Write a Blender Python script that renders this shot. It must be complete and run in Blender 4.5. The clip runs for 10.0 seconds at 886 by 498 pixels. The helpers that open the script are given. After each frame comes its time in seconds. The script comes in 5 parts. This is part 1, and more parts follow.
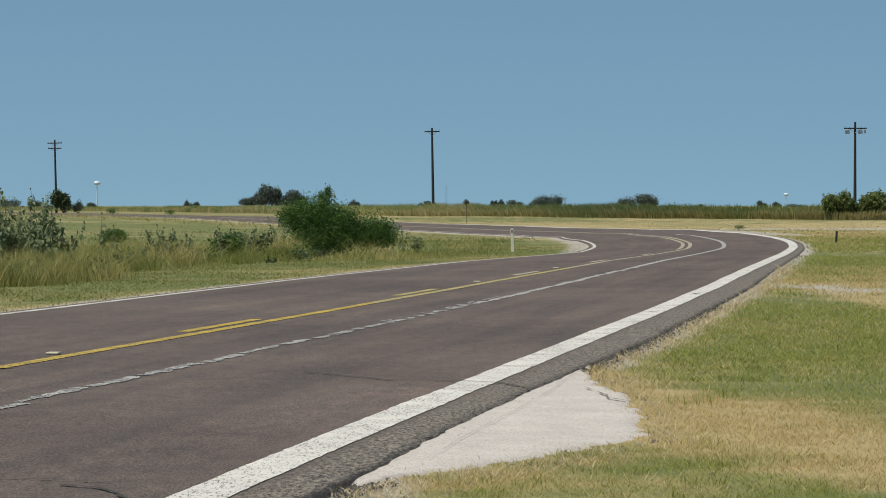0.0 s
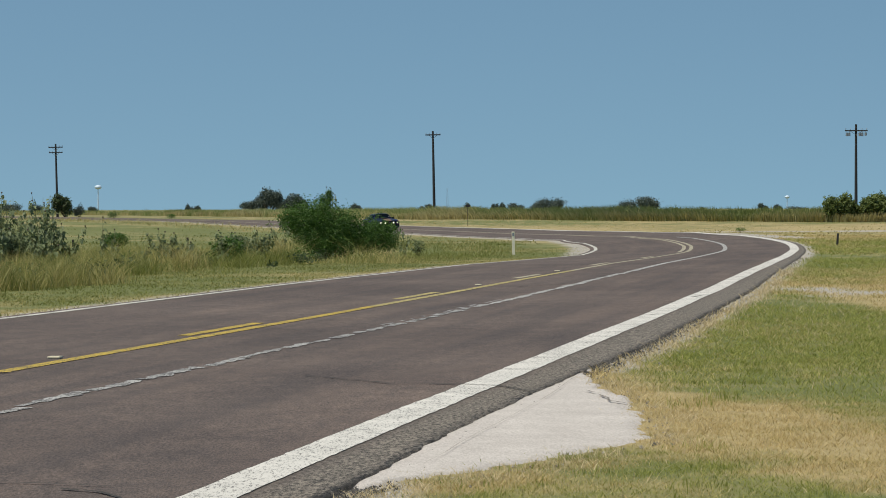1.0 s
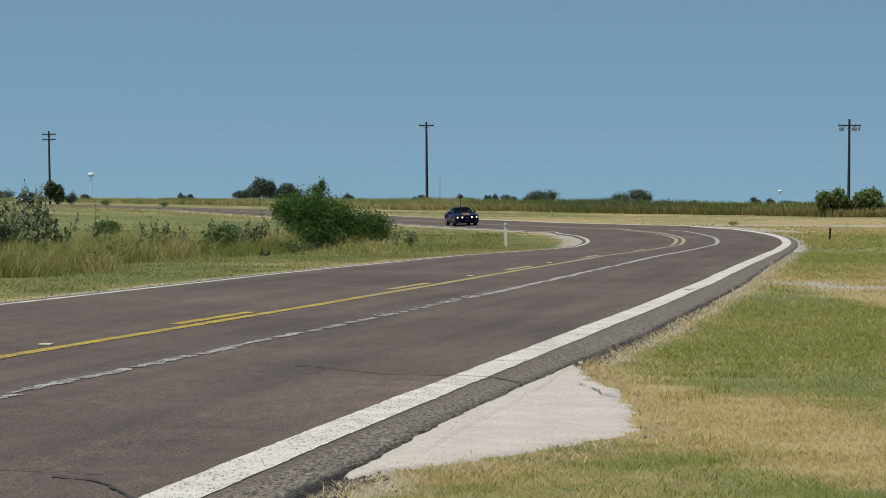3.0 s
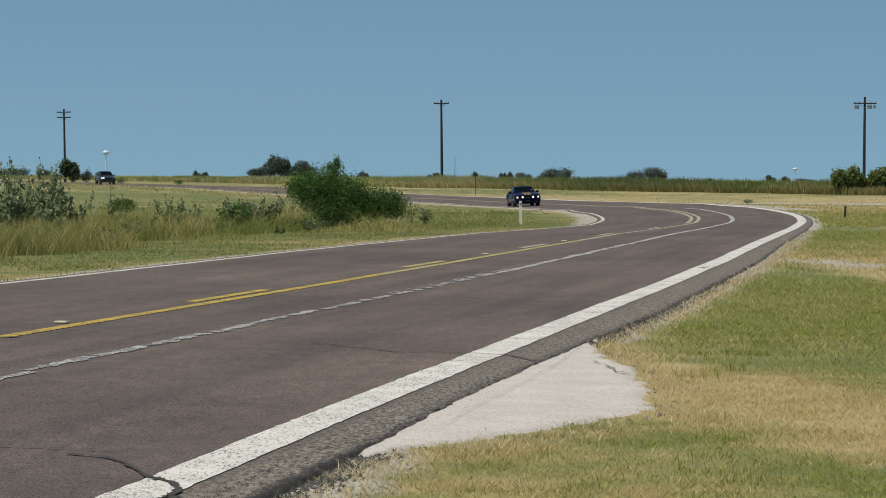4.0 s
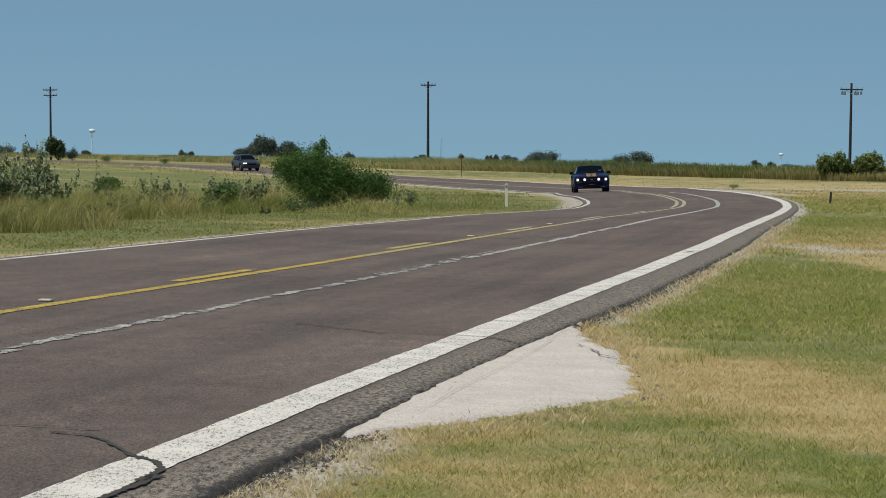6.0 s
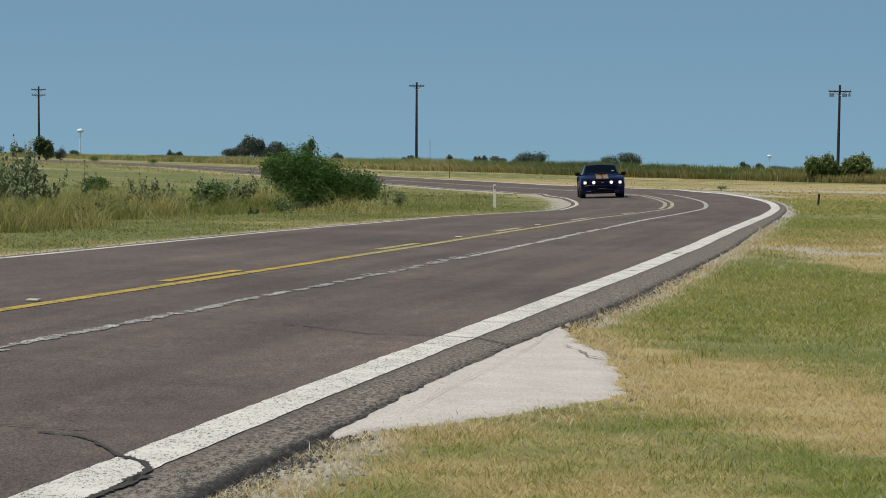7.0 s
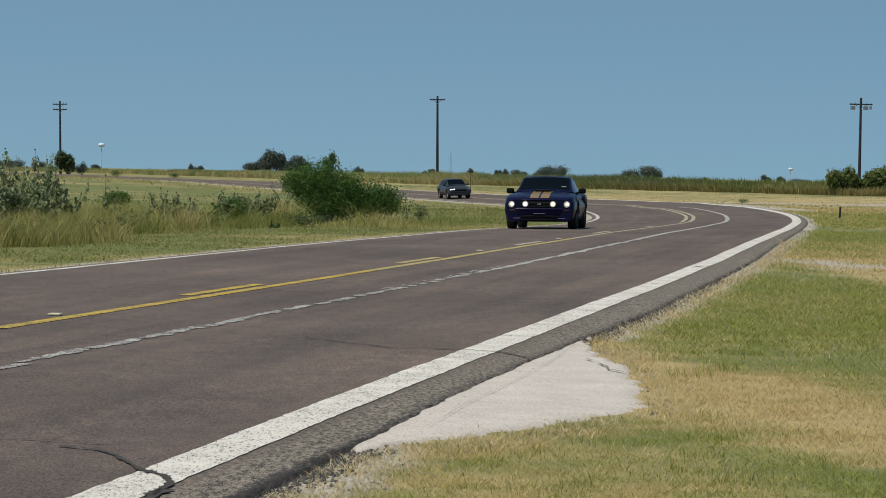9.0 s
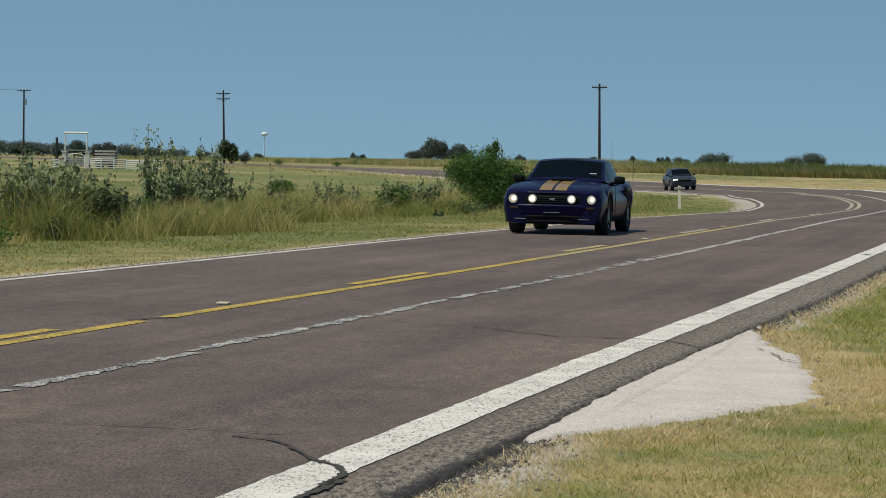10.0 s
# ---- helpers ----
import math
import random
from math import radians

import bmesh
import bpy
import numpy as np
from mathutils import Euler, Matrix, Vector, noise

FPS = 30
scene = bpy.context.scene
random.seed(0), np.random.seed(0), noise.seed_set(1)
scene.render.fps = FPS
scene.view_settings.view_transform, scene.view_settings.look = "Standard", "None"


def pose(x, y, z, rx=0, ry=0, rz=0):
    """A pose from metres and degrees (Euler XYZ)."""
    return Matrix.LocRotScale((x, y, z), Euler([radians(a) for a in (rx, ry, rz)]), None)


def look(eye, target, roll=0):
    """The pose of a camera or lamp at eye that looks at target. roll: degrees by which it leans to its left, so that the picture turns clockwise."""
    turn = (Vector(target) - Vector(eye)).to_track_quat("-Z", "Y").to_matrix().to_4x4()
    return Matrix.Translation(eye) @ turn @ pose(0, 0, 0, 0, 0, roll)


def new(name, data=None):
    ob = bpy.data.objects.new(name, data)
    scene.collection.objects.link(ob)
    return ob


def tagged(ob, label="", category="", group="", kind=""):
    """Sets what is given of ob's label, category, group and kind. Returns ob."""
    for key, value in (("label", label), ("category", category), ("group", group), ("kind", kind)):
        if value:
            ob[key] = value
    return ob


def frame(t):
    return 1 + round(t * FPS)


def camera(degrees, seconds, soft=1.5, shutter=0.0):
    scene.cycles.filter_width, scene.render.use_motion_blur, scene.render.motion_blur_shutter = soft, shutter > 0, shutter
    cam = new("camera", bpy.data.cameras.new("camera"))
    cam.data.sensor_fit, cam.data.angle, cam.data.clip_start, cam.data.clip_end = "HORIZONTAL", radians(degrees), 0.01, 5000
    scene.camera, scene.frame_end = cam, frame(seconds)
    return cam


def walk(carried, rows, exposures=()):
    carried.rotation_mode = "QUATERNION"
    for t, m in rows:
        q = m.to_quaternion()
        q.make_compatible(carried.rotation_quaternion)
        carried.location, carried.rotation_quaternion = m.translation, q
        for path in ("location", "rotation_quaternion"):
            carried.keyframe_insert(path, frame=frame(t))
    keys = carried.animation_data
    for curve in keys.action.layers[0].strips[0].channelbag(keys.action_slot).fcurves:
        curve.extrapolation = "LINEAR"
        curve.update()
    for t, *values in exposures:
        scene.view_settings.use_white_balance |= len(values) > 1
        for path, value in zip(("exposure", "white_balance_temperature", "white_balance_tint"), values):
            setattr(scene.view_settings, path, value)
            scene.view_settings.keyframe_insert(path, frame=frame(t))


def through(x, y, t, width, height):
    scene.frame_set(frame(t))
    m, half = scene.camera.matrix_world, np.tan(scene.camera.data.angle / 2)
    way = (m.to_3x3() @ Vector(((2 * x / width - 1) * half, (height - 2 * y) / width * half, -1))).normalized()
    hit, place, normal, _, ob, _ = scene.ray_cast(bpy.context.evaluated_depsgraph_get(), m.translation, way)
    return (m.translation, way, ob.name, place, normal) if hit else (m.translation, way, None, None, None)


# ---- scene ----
# ---------- camera ----------
cam = camera(17.82, 10.0, soft=0.9)
# seconds, turn to the left, tilt, lean (degrees): held in the hand, it sways and then pans left
TURNS = [
    (0.0, 0.000, -0.882, 0.000),
    (0.5, 0.059, -0.861, -0.152),
    (1.0, 0.023, -0.816, -0.133),
    (1.5, -0.132, -0.867, 0.013),
    (2.0, -0.109, -0.831, 0.225),
    (2.5, -0.174, -0.830, 0.388),
    (2.7, -0.174, -0.880, 0.408),
    (3.8, 0.109, -1.359, 0.408),
    (4.0, 0.166, -1.451, 0.428),
    (4.5, 0.165, -1.627, 0.580),
    (5.0, 0.059, -1.684, 0.751),
    (5.5, -0.020, -1.822, 0.908),
    (7.0, -0.378, -1.793, 1.170),
    (7.5, -0.472, -1.832, 1.205),
    (8.0, -0.426, -1.776, 1.340),
    (8.5, -0.236, -1.612, 1.265),
    (9.0, 0.055, -1.524, 1.064),
    (9.5, 0.446, -1.787, 0.921),
    (9.6, 0.645, -1.836, 0.910),
    (9.7, 0.999, -1.898, 0.900),
    (9.8, 1.514, -1.906, 0.890),
    (9.9, 2.415, -1.822, 0.880),
    (10.0, 3.327, -1.822, 0.881),
]
# the arm swings a little as it pans
SWING_T, SWING_X, SWING_Y = [0, 9.5, 9.7, 9.85, 10], [0, 0, -.018, -.036, -.059], [0, 0, .03, .07, .114]
walk(cam, [(t, pose(float(np.interp(t, SWING_T, SWING_X)), float(np.interp(t, SWING_T, SWING_Y)), 1.4, 90 + tilt, 0, turn) @ pose(0, 0, 0, 0, 0, lean)) for t, turn, tilt, lean in TURNS],
     [(0, .29), (2.5, .26), (4.0, .22), (10.0, .21)])

# ---------- world, sun, exposure ----------
SUN_EL, SUN_AZ = radians(66), radians(-125)  # azimuth from +y towards +x
world = bpy.data.worlds.new("sky")
scene.world = world
world.use_nodes = True
wn, wl = world.node_tree.nodes, world.node_tree.links
sky = wn.new("ShaderNodeTexSky")
sky.sky_type, sky.sun_disc = "NISHITA", False
sky.sun_elevation, sky.sun_rotation = SUN_EL, SUN_AZ
sky.air_density, sky.dust_density, sky.ozone_density = 1.0, 0.6, 1.2
# clear dry air: the deep blue reaches low down
coord, lift, unit = wn.new("ShaderNodeTexCoord"), wn.new("ShaderNodeMapping"), wn.new("ShaderNodeVectorMath")
lift.inputs["Location"].default_value, lift.inputs["Scale"].default_value = (0, 0, 0.195), (1, 1, 1.15)
unit.operation = "NORMALIZE"
wl.new(coord.outputs["Generated"], lift.inputs[0])
wl.new(lift.outputs[0], unit.inputs[0])
wl.new(unit.outputs[0], sky.inputs["Vector"])
air = wn.new("ShaderNodeMix")
air.data_type, air.blend_type = "RGBA", "MULTIPLY"
air.inputs[0].default_value, air.inputs[7].default_value = 1.0, (0.875, 1.025, 0.945, 1)
wl.new(sky.outputs[0], air.inputs[6])
wl.new(air.outputs[2], wn["Background"].inputs[0])
wn["Background"].inputs[1].default_value = 0.085
sun = new("sun", bpy.data.lights.new("sun", "SUN"))
sun.data.energy, sun.data.angle, sun.data.color = 2.9, radians(0.5), (1.0, 0.93, 0.74)
SUN_DIR = Vector((math.sin(SUN_AZ) * math.cos(SUN_EL), math.cos(SUN_AZ) * math.cos(SUN_EL), math.sin(SUN_EL)))
sun.matrix_world = look(SUN_DIR * 50, (0, 0, 0))
scene.view_settings.exposure = 0.22

# ---------- the road's alignment ----------
# curvature by distance along the centre line, then height and cross fall
BEND_S = np.array([0, 30, 50, 64, 76, 88, 100, 118, 142, 172, 205, 260, 360, 700], float)
BEND_K = np.array([0.00155, -0.00075, 0.00061, -0.00129, -0.0008, -0.0063, -0.00746, 0.00395, -0.0015, -0.00529, -0.0059, 0.00098, 0.00007, -0.00003], float)
RISE_S = np.array([0, 60, 85, 110, 140, 170, 200, 235, 280, 360, 520], float)
RISE_Z = np.array([0.00741, 0.05856, -0.04806, 0.09223, -0.06995, -0.34594, -0.45776, -0.27997, 0.24473, 0.38936, 0.47274], float)
FALL_S = np.array([0, 40, 75, 95, 120, 170, 220, 290], float)
FALL_E = np.array([-0.01115, -0.00759, 0.02193, 0.04068, 0.04889, 0.06131, 0.04323, 0.01008], float)
LINE_S = np.array([0, 60, 110, 200], float)
WORN_S = np.array([0, 50, 110, 200], float)
LEFT_O = np.array([-3.51, -3.58, -3.46871, -3.6388], float)
RIGHT_O = np.array([4.312, 3.862, 3.245, 3.93882], float)
WORN_O = np.array([1.47, 1.36, 1.10, 1.65], float)
AL_S = np.arange(0.0, 700.0, 1.0)
_k = np.interp(AL_S, BEND_S, BEND_K)
AL_T = 0.16224 + np.concatenate([[0], np.cumsum((_k[1:] + _k[:-1]) / 2)])
_m = (AL_T[1:] + AL_T[:-1]) / 2
AL_X = -6.1823 + np.concatenate([[0], np.cumsum(np.sin(_m))])
AL_Y = 10 + np.concatenate([[0], np.cumsum(np.cos(_m))])
_b = np.arange(-60.0, 0.0, 1.0)
AL_X = np.concatenate([AL_X[0] + _b * math.sin(AL_T[0]), AL_X])
AL_Y = np.concatenate([AL_Y[0] + _b * math.cos(AL_T[0]), AL_Y])
AL_T = np.concatenate([np.full(60, AL_T[0]), AL_T])
AL_S = np.concatenate([_b, AL_S])


def road_at(s, o):
    """x, y, z and heading (radians from +y towards +x) at s along and o to the right of the centre line."""
    x, y, a = (np.interp(s, AL_S, v) for v in (AL_X, AL_Y, AL_T))
    z = np.interp(s, RISE_S, RISE_Z) + o * np.interp(s, FALL_S, FALL_E)
    return x + o * np.cos(a), y - o * np.sin(a), z, a


def road_near(x, y):
    """s and o of the points x, y (arrays)."""
    x, y = np.atleast_1d(np.asarray(x, float)), np.atleast_1d(np.asarray(y, float))
    s, o = np.empty(x.shape), np.empty(x.shape)
    for i in range(0, len(x), 4000):
        dx, dy = x[i:i + 4000, None] - AL_X, y[i:i + 4000, None] - AL_Y
        j = np.argmin(dx * dx + dy * dy, 1)
        r = np.arange(len(j))
        s[i:i + 4000] = AL_S[j] + dx[r, j] * np.sin(AL_T[j]) + dy[r, j] * np.cos(AL_T[j])
        o[i:i + 4000] = dx[r, j] * np.cos(AL_T[j]) - dy[r, j] * np.sin(AL_T[j])
    return s, o


def smooth(a, b, v):
    t = np.clip((v - a) / (b - a), 0, 1)
    return t * t * (3 - 2 * t)


def edges(s):
    """Offsets of the pavement's two edges, past the edge lines."""
    return np.interp(s, LINE_S, LEFT_O) - .22, np.interp(s, LINE_S, RIGHT_O) + np.interp(s, [0, 6, 10, 14, 20, 40, 60, 110, 200], [.60, .58, .55, .57, .68, .68, .50, .22, .25])


def ground_z(x, y):
    """Height of the open ground beside the pavement."""
    x, y = np.atleast_1d(np.asarray(x, float)), np.atleast_1d(np.asarray(y, float))
    s, o = road_near(x, y)
    lo, hi = edges(s)
    out = np.maximum(np.maximum(lo - o, o - hi), 0)
    _, _, zr, _ = road_at(s, np.clip(o, lo, hi))
    w = 1 - smooth(4, 60, out)
    return w * (zr - .03) + (1 - w) * (.3 * smooth(180, 330, y)) - .03 * smooth(0, 1.2, out) + .012 * np.sin(x * .9 + 1.3 * np.sin(y * .31)) * smooth(.5, 4, out)


# ---------- materials ----------
def nodes_of(name, rough=0.8, metal=0.0):
    m = bpy.data.materials.new(name)
    m.use_nodes = True
    t = m.node_tree
    b = t.nodes["Principled BSDF"]
    b.inputs["Roughness"].default_value, b.inputs["Metallic"].default_value = rough, metal
    return m, t.nodes, t.links, b


def noise_of(nd, ln, scale, detail=4.0, rough=0.6, stretch=None, coord="Object"):
    tc = nd.new("ShaderNodeTexCoord")
    n = nd.new("ShaderNodeTexNoise")
    n.inputs["Scale"].default_value, n.inputs["Detail"].default_value, n.inputs["Roughness"].default_value = scale, detail, rough
    if stretch:
        mp = nd.new("ShaderNodeMapping")
        mp.inputs["Scale"].default_value = stretch
        ln.new(tc.outputs[coord], mp.inputs[0])
        ln.new(mp.outputs[0], n.inputs["Vector"])
    else:
        ln.new(tc.outputs[coord], n.inputs["Vector"])
    return n.outputs["Fac"]


def ramp(nd, ln, fac, a, b, ca=None, cb=None):
    """Fac from a to b to 0..1, or to a colour between ca and cb."""
    r = nd.new("ShaderNodeValToRGB")
    r.color_ramp.elements[0].position, r.color_ramp.elements[1].position = a, b
    if ca:
        r.color_ramp.elements[0].color, r.color_ramp.elements[1].color = (*ca, 1), (*cb, 1)
    ln.new(fac, r.inputs[0])
    return r.outputs[0]


def mix(nd, ln, fac, a, b, how="MIX"):
    m = nd.new("ShaderNodeMix")
    m.data_type, m.blend_type = "RGBA", how
    for sock, v in ((m.inputs[0], fac), (m.inputs[6], a), (m.inputs[7], b)):
        if isinstance(v, (int, float)):
            sock.default_value = v
        elif isinstance(v, tuple):
            sock.default_value = (*v, 1)
        else:
            ln.new(v, sock)
    return m.outputs[2]


def sums(nd, ln, how, a, b):
    m = nd.new("ShaderNodeMath")
    m.operation = how
    for sock, v in ((m.inputs[0], a), (m.inputs[1], b)):
        if isinstance(v, (int, float)):
            sock.default_value = v
        else:
            ln.new(v, sock)
    return m.outputs[0]


def bump(nd, ln, bsdf, height, strength=0.4, dist=0.01):
    b = nd.new("ShaderNodeBump")
    b.inputs["Strength"].default_value, b.inputs["Distance"].default_value = strength, dist
    ln.new(height, b.inputs["Height"])
    ln.new(b.outputs[0], bsdf.inputs["Normal"])


def attr(nd, name):
    a = nd.new("ShaderNodeAttribute")
    a.attribute_name = name
    return a.outputs["Fac"]


def plain(name, colour, rough=0.6, metal=0.0, vary=0.25, scale=6.0, coat=0.0):
    """One colour with soft wear at two scales and a fine relief."""
    m, nd, ln, b = nodes_of(name, rough, metal)
    dark = tuple(c * (1 - vary) for c in colour)
    light = tuple(min(c * (1 + vary), 1) for c in colour)
    n1, n2 = noise_of(nd, ln, scale), noise_of(nd, ln, scale * 9, 3)
    c = ramp(nd, ln, sums(nd, ln, "ADD", sums(nd, ln, "MULTIPLY", n1, .6), sums(nd, ln, "MULTIPLY", n2, .4)), .3, .7, dark, light)
    ln.new(c, b.inputs["Base Color"])
    if coat:
        b.inputs["Coat Weight"].default_value, b.inputs["Coat Roughness"].default_value = coat, 0.05
    else:
        bump(nd, ln, b, n2, 0.15, 0.005)
    return m


def glow(name, colour, strength):
    m, nd, ln, b = nodes_of(name, 0.2)
    b.inputs["Base Color"].default_value = (*colour, 1)
    b.inputs["Emission Color"].default_value, b.inputs["Emission Strength"].default_value = (*colour, 1), strength
    return m


def asphalt():
    m, nd, ln, b = nodes_of("asphalt", 0.88)
    big = noise_of(nd, ln, 0.18, 5)
    mid = noise_of(nd, ln, 2.2, 6, 0.7)
    fine = noise_of(nd, ln, 70, 4, 0.8, (1, .24, 1))
    mid2 = noise_of(nd, ln, 9, 4, 0.7, (1, .3, 1))
    base = ramp(nd, ln, big, .36, .64, (.092, .072, .064), (.134, .106, .092))
    stone = ramp(nd, ln, fine, .28, .74, (.20, .20, .21), (1.98, 1.92, 1.88))
    blot = ramp(nd, ln, mid, .35, .7, (.84, .84, .86), (1.14, 1.12, 1.1))
    c = mix(nd, ln, 1.0, mix(nd, ln, 1.0, base, blot, "MULTIPLY"), stone, "MULTIPLY")
    c = mix(nd, ln, 1.0, c, ramp(nd, ln, mid2, .3, .7, (.84, .83, .84), (1.18, 1.15, 1.13)), "MULTIPLY")
    # long streaks that the traffic rubs along the lanes
    lane = nd.new("ShaderNodeCombineXYZ")
    ln.new(attr(nd, "across"), lane.inputs[0])
    ln.new(sums(nd, ln, "MULTIPLY", attr(nd, "along"), .045), lane.inputs[1])
    rub = nd.new("ShaderNodeTexNoise")
    rub.inputs["Scale"].default_value, rub.inputs["Detail"].default_value = 2.6, 5
    ln.new(lane.outputs[0], rub.inputs["Vector"])
    c = mix(nd, ln, 1.0, c, ramp(nd, ln, rub.outputs["Fac"], .3, .7, (.80, .81, .84), (1.19, 1.16, 1.13)), "MULTIPLY")
    # polished, darker wheel tracks
    track = attr(nd, "track")
    c = mix(nd, ln, sums(nd, ln, "MULTIPLY", track, ramp(nd, ln, mid, .2, .8)), c, mix(nd, ln, 1.0, c, (.76, .77, .8), "MULTIPLY"))
    # coarse grit on the shoulder, and its dark crumbling rim
    grit = attr(nd, "shoulder")
    pebble = noise_of(nd, ln, 36, 4, 0.95, (1, .3, 1))
    c = mix(nd, ln, grit, c, ramp(nd, ln, pebble, .40, .61, (.016, .013, .011), (.32, .27, .225)))
    rim = ramp(nd, ln, sums(nd, ln, "ADD", attr(nd, "broken"), sums(nd, ln, "MULTIPLY", sums(nd, ln, "SUBTRACT", noise_of(nd, ln, 11, 5, .85, (1, .4, 1)), .5), 2.2)), .55, .8)
    c = mix(nd, ln, rim, c, ramp(nd, ln, pebble, .4, .7, (.012, .010, .009), (.12, .10, .088)))
    ln.new(c, b.inputs["Base Color"])
    bump(nd, ln, b, sums(nd, ln, "ADD", fine, sums(nd, ln, "MULTIPLY", pebble, grit)), 0.5, 0.012)
    return m


def road_paint(name, colour, worn):
    """Paint rubbed off to the asphalt in specks; worn 0..1."""
    m, nd, ln, b = nodes_of(name, 0.75)
    n = noise_of(nd, ln, 60, 5, 0.85, (1, .22, 1))
    n2 = noise_of(nd, ln, 2.3, 4)
    f = sums(nd, ln, "ADD", sums(nd, ln, "MULTIPLY", n, .82), sums(nd, ln, "MULTIPLY", n2, .18))
    lo = .28 + .3 * worn
    keep = ramp(nd, ln, f, lo, lo + .09)
    shade = ramp(nd, ln, n2, .3, .7, tuple(c * .82 for c in colour), colour)
    ln.new(mix(nd, ln, keep, (.075, .066, .064), shade), b.inputs["Base Color"])
    bump(nd, ln, b, keep, .3, .003)
    return m


STRAW_A, STRAW_B = (.43, .315, .120), (.68, .535, .275)


def grass_material(name, leaf_a, leaf_b, straw_a, straw_b):
    """Blades: green to straw by the dryness of the place, each blade its own tone, light coming through."""
    m, nd, ln, b = nodes_of(name, 0.6)
    geo = nd.new("ShaderNodeNewGeometry")
    rnd = geo.outputs["Random Per Island"]
    g = mix(nd, ln, rnd, leaf_a, leaf_b)
    s = mix(nd, ln, rnd, straw_a, straw_b)
    d = sums(nd, ln, "ADD", attr(nd, "dry"), sums(nd, ln, "MULTIPLY", sums(nd, ln, "SUBTRACT", rnd, .5), .45))
    c = mix(nd, ln, ramp(nd, ln, d, .25, .75), g, s)
    ln.new(c, b.inputs["Base Color"])
    tr = nd.new("ShaderNodeBsdfTranslucent")
    ln.new(c, tr.inputs[0])
    ms = nd.new("ShaderNodeMixShader")
    ms.inputs[0].default_value = .42
    ln.new(b.outputs[0], ms.inputs[1])
    ln.new(tr.outputs[0], ms.inputs[2])
    ln.new(ms.outputs[0], nd["Material Output"].inputs[0])
    return m


def leaf_material(name, a, b_, through=.25):
    m, nd, ln, b = nodes_of(name, 0.55)
    geo = nd.new("ShaderNodeNewGeometry")
    c = mix(nd, ln, geo.outputs["Random Per Island"], a, b_)
    ln.new(c, b.inputs["Base Color"])
    tr = nd.new("ShaderNodeBsdfTranslucent")
    ln.new(c, tr.inputs[0])
    ms = nd.new("ShaderNodeMixShader")
    ms.inputs[0].default_value = through
    ln.new(b.outputs[0], ms.inputs[1])
    ln.new(tr.outputs[0], ms.inputs[2])
    ln.new(ms.outputs[0], nd["Material Output"].inputs[0])
    return m


def soil():
    """The ground under the grass: green to straw thatch, with bare gravel where vehicles and the road's edge keep it open."""
    m, nd, ln, b = nodes_of("grassland", 0.95)
    big, mid, fine = noise_of(nd, ln, .11, 5), noise_of(nd, ln, 1.3, 5, .7), noise_of(nd, ln, 26, 4, .8, (1, .2, 1))
    green = mix(nd, ln, ramp(nd, ln, fine, .3, .7), (.100, .118, .031), (.190, .200, .063))
    straw = mix(nd, ln, ramp(nd, ln, fine, .3, .7), (.30, .225, .103), (.50, .395, .20))
    d = sums(nd, ln, "ADD", attr(nd, "dry"), sums(nd, ln, "ADD", sums(nd, ln, "MULTIPLY", sums(nd, ln, "SUBTRACT", mid, .5), .9), sums(nd, ln, "MULTIPLY", sums(nd, ln, "SUBTRACT", big, .5), .5)))
    c = mix(nd, ln, ramp(nd, ln, d, .2, .8), green, straw)
    grav = mix(nd, ln, ramp(nd, ln, noise_of(nd, ln, 42, 3, .9, (1, .2, 1)), .35, .65), (.20, .175, .15), (.58, .53, .47))
    bare = ramp(nd, ln, sums(nd, ln, "ADD", attr(nd, "bare"), sums(nd, ln, "MULTIPLY", sums(nd, ln, "SUBTRACT", mid, .5), .8)), .35, .65)
    ln.new(mix(nd, ln, bare, c, grav), b.inputs["Base Color"])
    bump(nd, ln, b, sums(nd, ln, "ADD", fine, mid), .6, .03)
    return m


def caliche():
    m, nd, ln, b = nodes_of("caliche", 0.9)
    mid, fine = noise_of(nd, ln, 1.7, 5, .7), noise_of(nd, ln, 70, 4, .9, (1, .25, 1))
    c = mix(nd, ln, ramp(nd, ln, mid, .3, .7), (.485, .438, .416), (.605, .552, .526))
    c = mix(nd, ln, 1.0, c, ramp(nd, ln, fine, .30, .58, (.66, .64, .62), (1.10, 1.10, 1.10)), "MULTIPLY")
    ln.new(c, b.inputs["Base Color"])
    bump(nd, ln, b, fine, .2, .004)
    return m


ASPHALT, SOIL, CALICHE = asphalt(), soil(), caliche()
WHITE_LINE = road_paint("white_road_paint", (.73, .69, .65), .37)
THIN_WHITE = road_paint("thin_white_paint", (.66, .63, .58), .42)
WORN_WHITE = road_paint("worn_white_paint", (.52, .50, .49), .575)
FADED_WHITE = road_paint("faded_white_paint", (.46, .44, .43), .40)
YELLOW = road_paint("yellow_road_paint", (.56, .39, .055), .48)
DULL_YELLOW = road_paint("rubbed_yellow_paint", (.48, .385, .15), .43)
PALE_YELLOW = road_paint("faded_yellow_paint", (.45, .395, .29), .40)
MARKER = plain("marker_plastic", (.62, .55, .40), .5, 0, .15, 10)
TAR = plain("tar", (.046, .040, .035), .95, 0, .3, 20)
GRASS = grass_material("grass_blades", (.205, .230, .040), (.425, .432, .102), STRAW_A, STRAW_B)
WEED = grass_material("weed_grass", (.132, .155, .030), (.275, .288, .068), (.36, .30, .110), (.545, .465, .195))
